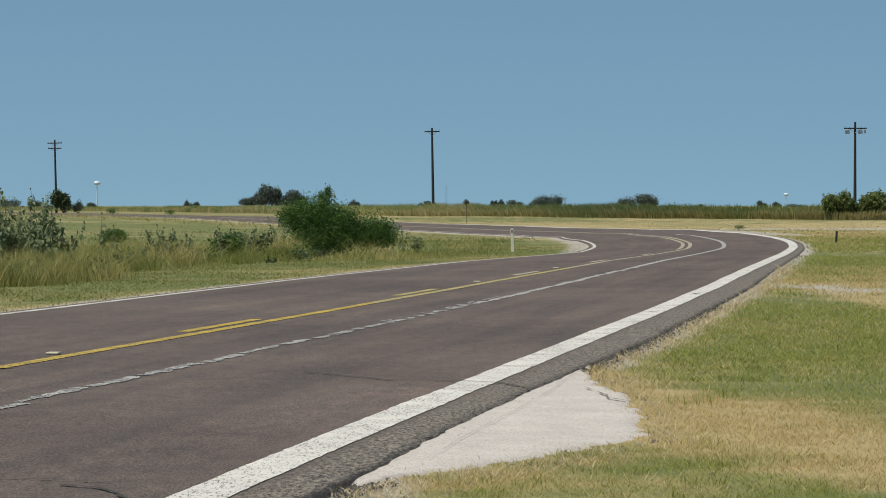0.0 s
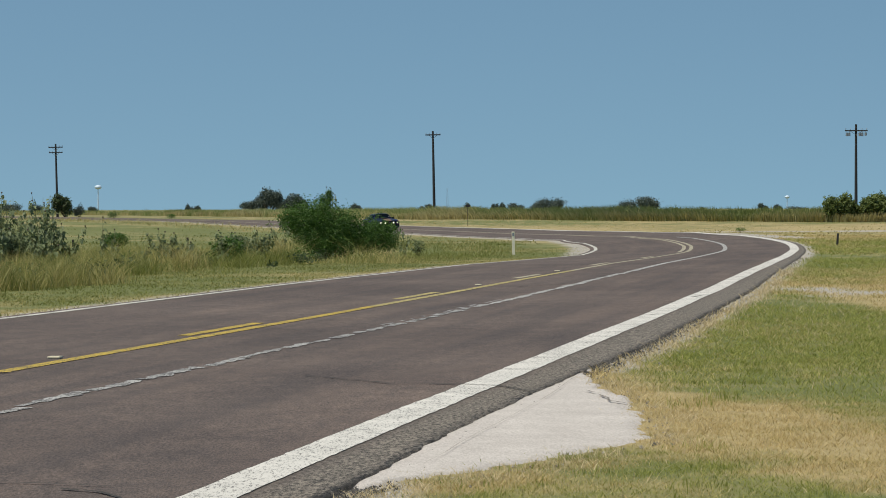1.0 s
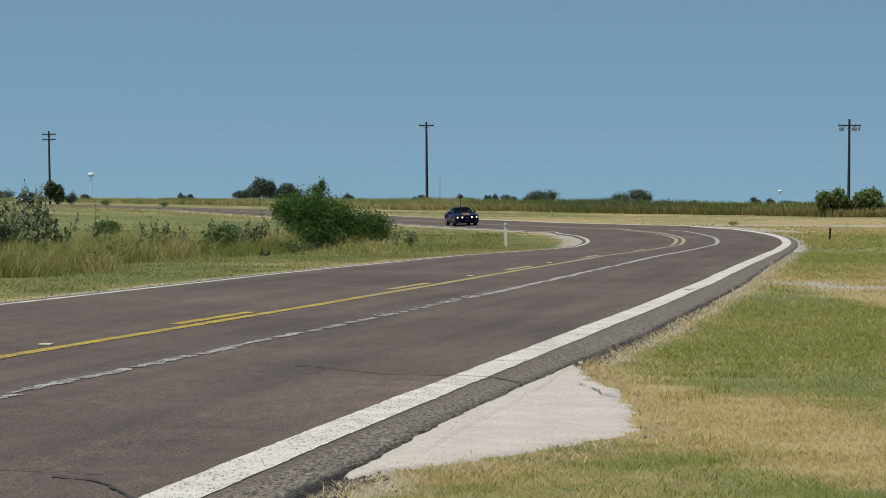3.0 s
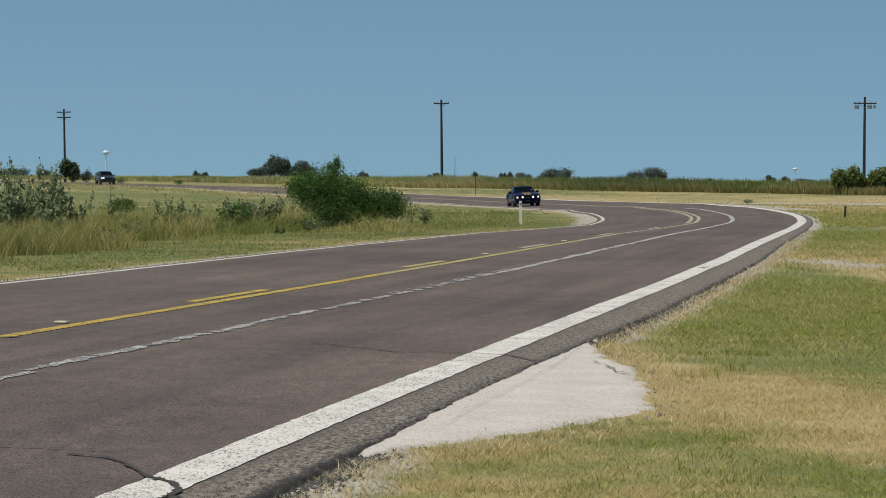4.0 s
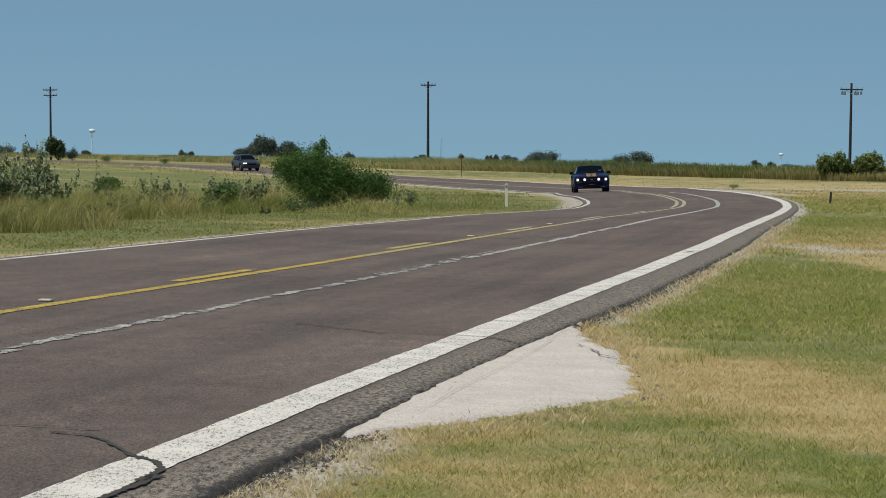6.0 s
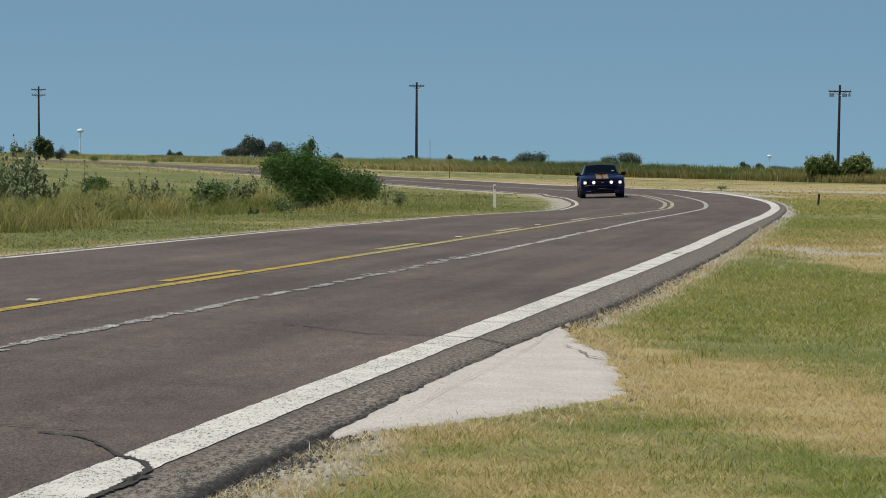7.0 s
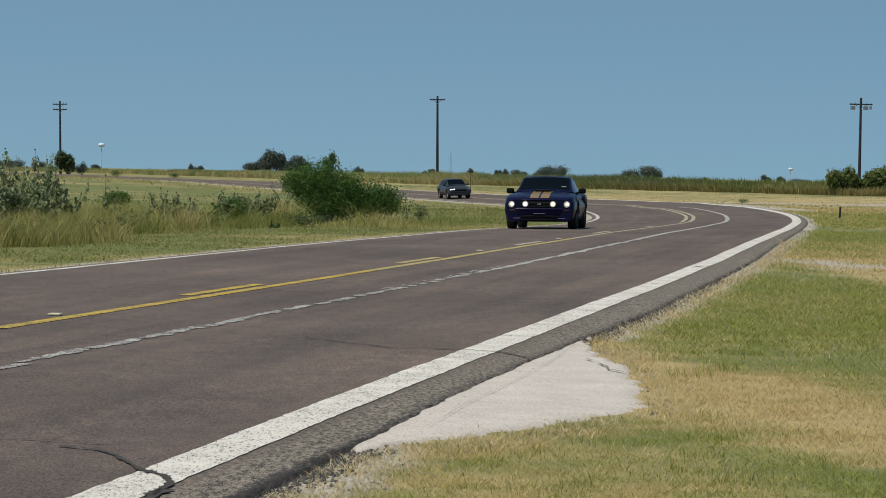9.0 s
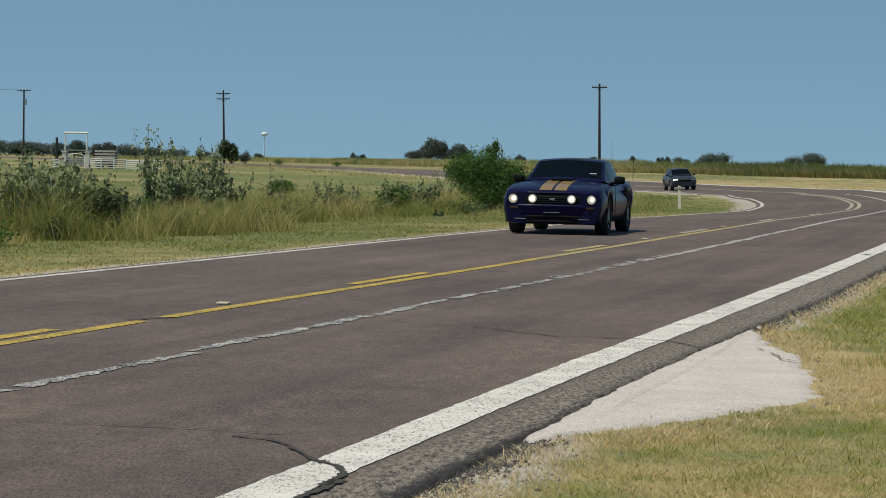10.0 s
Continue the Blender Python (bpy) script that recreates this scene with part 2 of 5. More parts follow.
CROP = grass_material("tall_field_grass", (.180, .215, .060), (.315, .345, .110), (.38, .32, .14), (.54, .46, .22))
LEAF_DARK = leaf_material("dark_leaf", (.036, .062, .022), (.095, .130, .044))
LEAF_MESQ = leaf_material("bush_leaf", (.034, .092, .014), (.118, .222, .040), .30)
LEAF_PALE = leaf_material("hazy_shrub_leaf", (.125, .170, .050), (.235, .275, .090), .42)
STONE = leaf_material("loose_stone", (.08, .07, .06), (.42, .37, .31), 0.0)
LEAF_SUN = leaf_material("sunflower_leaf", (.100, .138, .064), (.300, .340, .175), .42)
THATCH = grass_material("cut_straw", (.40, .34, .17), (.50, .42, .22), (.50, .385, .20), (.76, .64, .42))
# distance haze is put into this leaf colour: paler and bluer than near leaves
LEAF_HAZE = leaf_material("far_haze_leaf", (.078, .112, .100), (.118, .150, .124))
CRUMB = leaf_material("asphalt_crumb", (.022, .019, .018), (.085, .075, .068), 0.0)
DIRT = plain("dark_dirt", (.20, .175, .155), .95, 0, .3, 12)
STALK = plain("green_stalk", (.13, .14, .065), .8, 0, .3, 10)
BARK = plain("bark", (.085, .062, .045), .9, 0, .4, 8)
POLE_WOOD = plain("pole_wood", (.030, .029, .031), .9, 0, .35, 3)
GREY_STEEL = plain("galvanised_steel", (.32, .33, .34), .45, .8, .2, 5)
CREAM = plain("cream_plastic", (.78, .72, .58), .6, 0, .1, 4)
TANK_PAINT = plain("tank_paint", (.60, .72, .86), .5, 0, .08, .5)
WHITE_PAINT = plain("white_paint", (.76, .76, .74), .5, 0, .08, 2)


# ---------- building helpers ----------
def mesh_of(name, verts, faces, mat, smooth_faces=False):
    me = bpy.data.meshes.new(name)
    me.from_pydata([tuple(map(float, v)) for v in verts], [], faces)
    me.materials.append(mat)
    if smooth_faces:
        me.shade_smooth()
    me.update()
    return me


def part(name, src, mat, parent, label=""):
    """Links a bmesh or a mesh as one object under its thing."""
    if isinstance(src, bmesh.types.BMesh):
        me = bpy.data.meshes.new(name)
        src.to_mesh(me)
        src.free()
        me.materials.append(mat)
    else:
        me = src
    ob = new(name, me)
    ob.parent = parent
    return tagged(ob, label)


def empty(name, m, label, category, group="", kind=""):
    ob = new(name)
    ob.matrix_basis = m
    ob.empty_display_size = .2
    return tagged(ob, label, category, group, kind)


def box(bm, size, at=(0, 0, 0), turn=None, bevel=0.0):
    m = Matrix.Translation(at) @ (turn or Matrix()) @ Matrix.Diagonal((*size, 1))
    r = bmesh.ops.create_cube(bm, size=1, matrix=m)
    if bevel:
        es = list({e for v in r["verts"] for e in v.link_edges})
        bmesh.ops.bevel(bm, geom=es, offset=bevel, segments=2, affect="EDGES", profile=.6)
    return bm


def rod(bm, a, b, r0, r1=None, seg=8):
    a, b = Vector(a), Vector(b)
    d = b - a
    m = Matrix.Translation((a + b) / 2) @ d.to_track_quat("Z", "Y").to_matrix().to_4x4()
    bmesh.ops.create_cone(bm, cap_ends=True, segments=seg, radius1=r0, radius2=r0 if r1 is None else r1, depth=d.length, matrix=m)
    return bm


def vnoise(x, y, scale, seed=0):
    """Smooth value noise 0..1 on arrays."""
    x, y = np.asarray(x, float) / scale + seed * 17.3, np.asarray(y, float) / scale + seed * 9.1
    xi, yi = np.floor(x), np.floor(y)
    fx, fy = x - xi, y - yi
    fx, fy = fx * fx * (3 - 2 * fx), fy * fy * (3 - 2 * fy)

    def h(a, b):
        v = np.sin(a * 127.1 + b * 311.7 + seed * 74.7) * 43758.5453
        return v - np.floor(v)
    return (h(xi, yi) * (1 - fx) + h(xi + 1, yi) * fx) * (1 - fy) + (h(xi, yi + 1) * (1 - fx) + h(xi + 1, yi + 1) * fx) * fy


def cover(x, y):
    """Dryness and bareness of the ground at x, y."""
    x, y = np.asarray(x, float), np.asarray(y, float)
    s, o = road_near(x, y)
    lo, hi = edges(s)
    right, left = o - hi, lo - o
    n = vnoise(x, y, 1.6, 1) * .6 + vnoise(x, y, .5, 2) * .4 - .5
    n2 = vnoise(x, y, 9, 3) - .5
    wob = 1.2 * (vnoise(x, y, 2.2, 5) - .5)
    # right-hand verge, by distance from the drive
    q = y + wob + 2.8 * (x - 2.2) * (1 - smooth(24, 30, y)) + 1.3 * np.clip(x - 2.4, 0, 2) * (1 - smooth(24, 30, y)) * smooth(17, 19, y)
    d_r = np.interp(q, [0, 12.6, 14.2, 16.2, 20.6, 22.8, 26, 40, 46, 51, 56, 62, 85, 110, 128, 230, 258, 300],
                    [.56, .56, .58, .84, .90, .32, .16, .18, .30, .80, .60, .34, .36, .50, .86, .88, .45, .4])
    # worn, pale track across the far verge
    lane = smooth(12, 18, x) * smooth(130, 150, y)
    d_r = d_r * (1 - lane) + lane * np.interp(y + 3 * wob, [150, 172, 180, 205, 216, 245, 258], [.52, .62, .95, .95, .62, .72, .45])
    d_r = np.where(y < 16.5, d_r - .40 * smooth(1.2, 2.0, x + .3 * wob) * (1 - smooth(13.6, 15.6, q)), d_r)
    # tan, driven-over grass along the field drive
    d_r = np.maximum(d_r, .78 * smooth(5.5, 6.4, x + .4 * wob) * smooth(38, 42, y) * (1 - smooth(50, 53, y)))
    d_r = np.where((right < .6) & (y < 60), np.maximum(d_r, .85 - 3.0 * np.clip(right - .12, 0, 1)), d_r)
    # left-hand verge and the field inside the bend
    d_l = np.interp(left, [0, .5, 1.2, 3.0, 6, 14, 20, 30], [.78, .54, .34, .28, .30, .27, .20, .16])
    d_l = np.where(y > 120, np.interp(left, [0, 4, 12, 40], [.6, .36, .20, .16]), d_l)
    d_l = np.where((s > 62) & (s < 125), np.interp(left, [0, 1, 3, 10], [.55, .32, .20, .22]), d_l)
    # broad patches of cured and green pasture
    d_l = d_l + np.where(left > 7, .7 * (vnoise(x * 1.6, y, 17, 27) - .5) + .5 * (vnoise(x * 1.5, y, 6, 28) - .5), 0)
    d = np.where(right > -1, d_r + .5 * (vnoise(x, y, .2, 41) - .5), d_l) + (.75 * n + .45 * n2) * np.where((right > -1) & (y > 19.5) & (y < 40), .5, 1)
    b_r = np.where(y < 25, .0, 1) * np.interp(right, [0, .18, .38, .6], [.95, .7, .3, 0])
    b_r = np.where(s > 105, np.interp(right, [0, 1.6, 2.6, 5], [1, .95, .3, .08]), b_r)
    drive = 1.05 * np.exp(-((y + 2.2 * wob + 6 * (vnoise(x, y * .4, .8, 8) - .5) - 50.6 + .75 * (x - 5.6)) / 2.4) ** 2) * smooth(0, .3, right) * (1 - smooth(9, 12, x))
    foot = np.interp(right + .25 * wob, [0, .28, .6], [1.0, .7, 0]) * (y < 15.2)
    b_r = np.maximum(np.maximum(b_r, drive * .95), foot)
    b_r = np.maximum(b_r, .62 * smooth(14, 19, x) * smooth(176, 184, y) * (1 - smooth(200, 208, y)))
    b_l = np.interp(left, [0, .5, 1.2], [.8, .5, 0])
    b_l = np.where((s > 88) & (s < 110), np.interp(left, [0, .6, 1.3], [.95, .6, 0]), b_l)
    b_l = np.where(s > 150, np.interp(left, [0, .8, 2.0], [.8, .6, 0]), b_l)
    return np.clip(d, 0, 1), np.clip(np.where(right > -1, b_r, b_l), 0, 1)


def set_attr(me, name, values):
    me.attributes.new(name, "FLOAT", "POINT").data.foreach_set("value", np.asarray(values, np.float32))


# ---------- ground ----------
def steps(*spans):
    out = []
    for a, b, d in spans:
        out += list(np.arange(a, b, d))
    return np.array(out + [spans[-1][1]])


def far_steps(a, b, d, grow):
    out = [a]
    while out[-1] < b:
        out.append(out[-1] + d)
        d *= grow
    return np.array(out)


def build_ground():
    right = far_steps(60, 2600, 4, 1.22)
    xs = np.concatenate([-right[::-1], steps((-60, -30, 2), (-30, -14, 1), (-14, 18, .4), (18, 32, 1), (32, 60, 2))[:-1], right])
    ys = np.concatenate([-far_steps(20, 2600, 5, 1.3)[::-1], steps((-20, 10, 2.5), (10, 30, .3), (30, 62, .5), (62, 130, 1), (130, 330, 2))[:-1], far_steps(330, 4200, 4, 1.12)])
    gx, gy = np.meshgrid(xs, ys)
    x, y = gx.ravel(), gy.ravel()
    s, o = road_near(x, y)
    lo, hi = edges(s)
    inside = (o > lo + .9) & (o < hi - .9)
    z = ground_z(x, y)
    z = np.where(inside, z - .25, z)
    nx, ny = len(xs), len(ys)
    i, j = np.meshgrid(np.arange(nx - 1), np.arange(ny - 1))
    a = (j * nx + i).ravel()
    faces = np.stack([a, a + 1, a + nx + 1, a + nx], 1)
    me = bpy.data.meshes.new("ground")
    me.from_pydata(np.stack([x, y, z], 1).tolist(), [], faces.tolist())
    d, b = cover(x, y)
    set_attr(me, "dry", d)
    set_attr(me, "bare", b)
    me.materials.append(SOIL)
    me.shade_smooth()
    return tagged(new("ground", me), "flat grassland with green, straw and bare gravel patches", "ground", kind="structure")


def strip(name, s_list, o_lists, mat, lift=0.0, skirt=0.0):
    """A band of road surface: for each s a row of offsets."""
    verts, faces = [], []
    n = len(o_lists[0])
    for s, row in zip(s_list, o_lists):
        for k, o in enumerate(row):
            x, y, z, _ = road_at(s, o)
            drop = skirt if skirt and k in (0, n - 1) else 0
            verts.append((x, y, z + lift - drop))
    for i in range(len(s_list) - 1):
        for k in range(n - 1):
            a = i * n + k
            faces.append((a, a + 1, a + n + 1, a + n))
    return mesh_of(name, verts, faces, mat, True)


def build_road():
    ss = np.concatenate([np.arange(-50, 2, 2.0), np.arange(2, 20, .1), np.arange(20, 40, .25), np.arange(40, 120, .7), np.arange(120, 620, 2.5)])
    lo, hi = edges(ss)
    hi = hi + .04 * (vnoise(ss, ss * 0, .9, 4) - .5) + .025 * (vnoise(ss, ss * 0, .3, 6) - .5) + .03 * (vnoise(ss, ss * 0, .12, 16) - .5)
    rows = []
    for a, b in zip(lo, hi):
        inner = np.linspace(a + .1, b - .75, 22)
        rows.append(np.concatenate([[a, a + .02], inner, [b - .6, b - .45, b - .3, b - .15, b - .03, b]]))
    me = strip("road", ss, rows, ASPHALT, 0, .22)
    o = np.concatenate(rows)
    s = np.repeat(ss, len(rows[0]))
    track = sum(np.exp(-((o - c) / .38) ** 2) for c in (-2.75, -1.05, 1.0, 2.75))
    set_attr(me, "track", np.clip(track, 0, 1))
    set_attr(me, "across", o)
    set_attr(me, "along", s)
    rim = np.repeat(hi, len(rows[0])) - o
    set_attr(me, "broken", np.exp(-(rim / .15) ** 2) * np.interp(s, [0, 4, 7, 10, 16, 40, 70], [1.15, 1.15, .7, .55, .65, .8, 0]))
    set_attr(me, "shoulder", np.clip((o - np.interp(s, LINE_S, RIGHT_O) - .1) / .12, 0, 1))
    road = tagged(new("road", me), "two-lane reddish grey asphalt road bending away", "road", kind="structure")

    def band(name, s0, s1, off, width, mat, step=.5, lift=.005, label="", wav=.012, seed=1, ragged=False):
        ss = np.arange(s0, s1 + step * .5, step)
        mid = off(ss) if callable(off) else np.full(len(ss), float(off))
        mid = mid + wav * 2 * (vnoise(ss, ss * 0, 3.1, seed) - .5)
        w = width * (1 + .10 * (vnoise(ss, ss * 0, .7, seed + 3) - .5) + .12 * (vnoise(ss, ss * 0, .13, seed + 4) - .5))
        if ragged:
            w = width * (.25 + .9 * vnoise(ss, ss * 0, .11, seed + 5) + .6 * vnoise(ss, ss * 0, .4, seed + 6))
            mid = mid + .05 * (vnoise(ss, ss * 0, .16, seed + 8) - .5)
        part(name, strip(name, ss, [(m - v / 2, m, m + v / 2) for m, v in zip(mid, w)], mat, lift), mat, road, label)

    at_left = lambda v: np.interp(v, LINE_S, LEFT_O)
    at_right = lambda v: np.interp(v, LINE_S, RIGHT_O)
    band("edge_line", -40, 230, lambda v: at_right(v) - .005, .29, WHITE_LINE, .1, .005, "wide white right edge line", seed=2)
    band("edge_line", -40, 420, at_left, .13, THIN_WHITE, .5, .005, "thin white left edge line")
    band("centre_line", -40, 13.6, 0, .15, YELLOW, .5, .005, "solid yellow centre line")
    band("centre_line", 14.1, 30, 0, .15, YELLOW, .5, .005, "solid yellow centre line")
    band("centre_line", 30, 52, 0, .15, DULL_YELLOW, .5, .005, "rubbed yellow centre line")
    band("centre_line", 52, 330, 0, .13, PALE_YELLOW, .5, .005, "faded centre line round the bend")
    band("centre_line", 84, 300, -.26, .13, PALE_YELLOW, .5, .005, "second faded centre line round the bend")
    for k in range(-3, 5):
        s0 = 20.9 + 12.19 * k
        band("centre_dash", s0, s0 + 3.35, -.25, .15, YELLOW if k < 1 else DULL_YELLOW if k < 2 else PALE_YELLOW, .2, .005, "broken yellow centre dash")
    # the old lane line shows through as worn white pieces
    rng = random.Random(5)
    s0 = -6.0
    while s0 < 52:
        ln = rng.uniform(.8, 2.2) if s0 < 17 or s0 > 31 else rng.uniform(.4, 1.1)
        sh = rng.uniform(-.03, .03)
        band("worn_mark", s0, s0 + ln, lambda v: np.interp(v, WORN_S, WORN_O) + sh, rng.uniform(.09, .13) if s0 < 31 else rng.uniform(.10, .13), WORN_WHITE if s0 < 31 else FADED_WHITE, .06, .005, "worn white lane mark", .02, rng.randint(0, 99), True)
        if 23 < s0 < 33:
            band("worn_mark", s0 + .3, s0 + ln, lambda v: np.interp(v, WORN_S, WORN_O) - .13, rng.uniform(.03, .06), WORN_WHITE, .08, .005, "worn white lane mark", .03, rng.randint(0, 99), True)
        s0 += ln + (rng.uniform(.05, .22) if s0 < 17 else rng.uniform(.1, .28) if s0 < 31 else -.15)
    band("worn_mark", s0, 118, lambda v: np.interp(v, WORN_S, WORN_O), .14, FADED_WHITE, .5, .005, "worn white lane mark")
    # raised pavement markers beside the yellow line
    for s0 in (16.3, 40.5, 51.1):
        x, y, z, a = road_at(s0, -.2)
        bm = box(bmesh.new(), (.12, .11, .022), (0, 0, .013), None, .01)
        ob = part("pavement_marker", bm, MARKER, road, "raised yellowish reflective marker")
        ob.matrix_basis = Matrix.Translation((x, y, z)) @ Matrix.Rotation(-a, 4, "Z")

    def crack(pts, width):
        """A tar-filled crack along s, o points."""
        n = 60 * (len(pts) - 1)
        ps, po = zip(*pts)
        u = np.linspace(0, len(pts) - 1, n)
        cs = np.interp(u, range(len(pts)), ps) + .10 * (vnoise(u, u * 0, .4, 8) - .5)
        co = np.interp(u, range(len(pts)), po) + .03 * (vnoise(u, u * 0, .4, 11) - .5)
        verts, faces = [], []
        for k in range(n):
            w = width * (.2 + .8 * float(vnoise(u[k], 0, .35, 3)) + .7 * float(vnoise(u[k], 0, .06, 5))) / 2
            t = (cs[min(k + 1, n - 1)] - cs[max(k - 1, 0)], co[min(k + 1, n - 1)] - co[max(k - 1, 0)])
            q = math.hypot(*t) or 1
            for sg in (-1, 1):
                w *= .7 + .6 * float(vnoise(u[k] * 3, sg, .11, 9))
                x, y, z, _ = road_at(cs[k] - sg * w * t[1] / q, co[k] + sg * w * t[0] / q)
                verts.append((x, y, z + .009))
            if k:
                faces.append((2 * k - 2, 2 * k - 1, 2 * k + 1, 2 * k))
        part("sealed_crack", mesh_of("sealed_crack", verts, faces, TAR), TAR, road, "dark tar-filled crack")
    crack([(5.6, .3), (5.3, 1.2), (5.23, 2.1), (5.25, 3.05), (5.2, 3.65)], .016)
    crack([(5.02, 3.45), (4.85, 3.75), (4.5, 3.95), (4.06, 4.18)], .03)
    crack([(4.1, 4.16), (3.8, 4.36), (3.55, 4.43), (3.15, 4.46)], .045)
    crack([(3.4, 4.45), (2.9, 4.47), (2.2, 4.45), (1.2, 4.44)], .06)
    crack([(14.4, 2.6), (14.2, 2.9), (13.65, 3.5), (13.72, 4.0), (13.62, 4.35), (13.0, 4.75)], .026)
    crack([(16.4, .5), (16.9, 1.2), (17.1, 2.0)], .014)
    crack([(40, .55), (41.2, 1.0), (42, 1.15)], .05)
    crack([(25, .3), (26.6, .75), (27.0, 1.1)], .02)
    crack([(13.5, -.12), (13.9, -.05), (14.2, .12)], .05)
    # spots of tar on the white edge line
    for s0, w in ((35.8, .30), (28.4, .16)):
        o0 = float(at_right(s0))
        crack([(s0 - w, o0 - .05), (s0, o0), (s0 + w, o0 + .03)], .06 if w > .2 else .035)
    return road


# the apron's width beyond the pavement, along the road
APRON_S = [5.3, 5.8, 6.4, 7.0, 7.4, 8.35, 9.0, 10.0, 11.4, 12.8, 14.2, 16.1]
APRON_W = [.0, .13, .35, .62, .74, 1.0, 1.28, 1.20, 1.0, .76, .36, .0]


def build_apron():
    """Pale crushed-stone mouth of a drive, wedged between the pavement and the grass."""
    ss = np.arange(5.3, 16.41, .06)
    verts, faces = [], []
    n = 13
    for s in ss:
        w = np.interp(s, APRON_S, APRON_W) + .07 + .16 * (float(vnoise(s, 0, .35, 7)) - .5) + .14 * (float(vnoise(s, 0, .12, 9)) - .5)
        base = 4.70
        for k in range(n):
            o = base - .03 + (w + .03) * k / (n - 1)
            x, y, z, _ = road_at(s, min(o, 4.9))
            z += -.012 - .03 * max(0, o - 4.9) + .0015 * float(vnoise(x * 4, y * 4, .5, 3)) - (.05 if k == n - 1 else 0) - .05 * max(0, 1 - (s - 5.3) / .5)
            x, y, _, _ = road_at(s, o)
            verts.append((x, y, z))
    for i in range(len(ss) - 1):
        for k in range(n - 1):
            a = i * n + k
            faces.append((a, a + 1, a + n + 1, a + n))
    ob = new("drive_apron", mesh_of("drive_apron", verts, faces, CALICHE, True))
    for path, wd in (([(7.0, 4.98), (9.5, 4.95), (12.0, 4.93), (15.6, 4.80)], .004), ([(12.95, 5.26), (12.7, 5.36), (12.35, 5.42), (12.2, 5.56)], .016), ([(13.4, 5.1), (13.2, 5.2)], .012)):
        u = np.linspace(0, len(path) - 1, 28 * (len(path) - 1))
        cs = np.interp(u, range(len(path)), [q[0] for q in path])
        co = np.interp(u, range(len(path)), [q[1] for q in path]) + .03 * (vnoise(u, u * 0, .3, 4) - .5)
        cv = []
        for s, o, k in zip(cs, co, u):
            for sg in (-1, 1):
                w = sg * wd * (.2 + float(vnoise(k, 0, .12, 6))) / 2
                x, y, _, _ = road_at(s + w * 3, o + w)
                cv.append((x, y, float(road_at(s, 4.9)[2]) + .003 - .03 * max(0, o - 4.9)))
        part("fissure", mesh_of("fissure", cv, [(2 * k, 2 * k + 1, 2 * k + 3, 2 * k + 2) for k in range(len(cs) - 1)], DIRT), DIRT, ob, "thin dark crack in the crust")
    return tagged(ob, "pale crushed-stone drive apron beside the asphalt", "drive", kind="structure")


build_ground()
build_road()
build_apron()


# ---------- poles ----------
def utility_pole(at, height, arms, lean=0.0, label="", drops=()):
    """arms: (height below the top, half width, turn in degrees)."""
    x, y = at
    z = float(ground_z(x, y)[0])
    p = empty("utility_pole", pose(x, y, z - .1, 0, lean, 0), label, "utility pole", "poles along the field")
    part("shaft", rod(bmesh.new(), (0, 0, 0), (0, 0, height), .17, .11, 12), POLE_WOOD, p)
    for drop, half, turn in arms:
        bm = box(bmesh.new(), (half * 2, .11, .13), (0, -.14, 0), None, .015)
        arm = part("crossarm", bm, POLE_WOOD, p)
        arm.matrix_basis = pose(0, 0, height - drop, 0, 0, turn)
        for u in (-.92, -.5, .5, .92):
            ins = bmesh.new()
            rod(ins, (0, 0, 0), (0, 0, .10), .02, .02, 6)
            rod(ins, (0, 0, .10), (0, 0, .17), .055, .03, 8)
            part("insulator", ins, GREY_STEEL, arm).matrix_basis = pose(u * half, -.14, .065)
        for sg in (-1, 1):
            part("brace", rod(bmesh.new(), (sg * half * .55, -.10, -.03), (0, -.12, -.45), .02, .02, 5), GREY_STEEL, arm)
    for u, d, hh in drops:
        bm = bmesh.new()
        rod(bm, (0, 0, 0), (0, 0, -hh * .35), .02, .02, 6)
        rod(bm, (0, 0, -hh * .3), (0, 0, -hh), .11, .12, 10)
        part("hanging_cutout", bm, GREY_STEEL, p).matrix_basis = pose(u, -.2, height - d)
    return p


utility_pole((-1.08, 317), 9.95, [(.42, .85, 4)], -.9, "dark wooden utility pole with a single crossarm")
utility_pole((-51.15, 374), 9.8, [(.45, .95, 3), (1.15, .9, 3)], -1.3, "weathered wooden utility pole with two crossarms")
utility_pole((41.4, 284), 9.7, [(.65, 1.15, 2)], 0, "wooden utility pole with hanging cutouts on its crossarm", [(-.95, .7, .5), (-.7, .7, .5), (.35, .7, .5), (.6, .7, .5), (.95, .7, .45)])
utility_pole((-86.3, 413), 10.5, [(.12, 1.0, 2)], 0, "dark wooden utility pole beside the ranch gate", [(.35, 1.0, 1.3)])


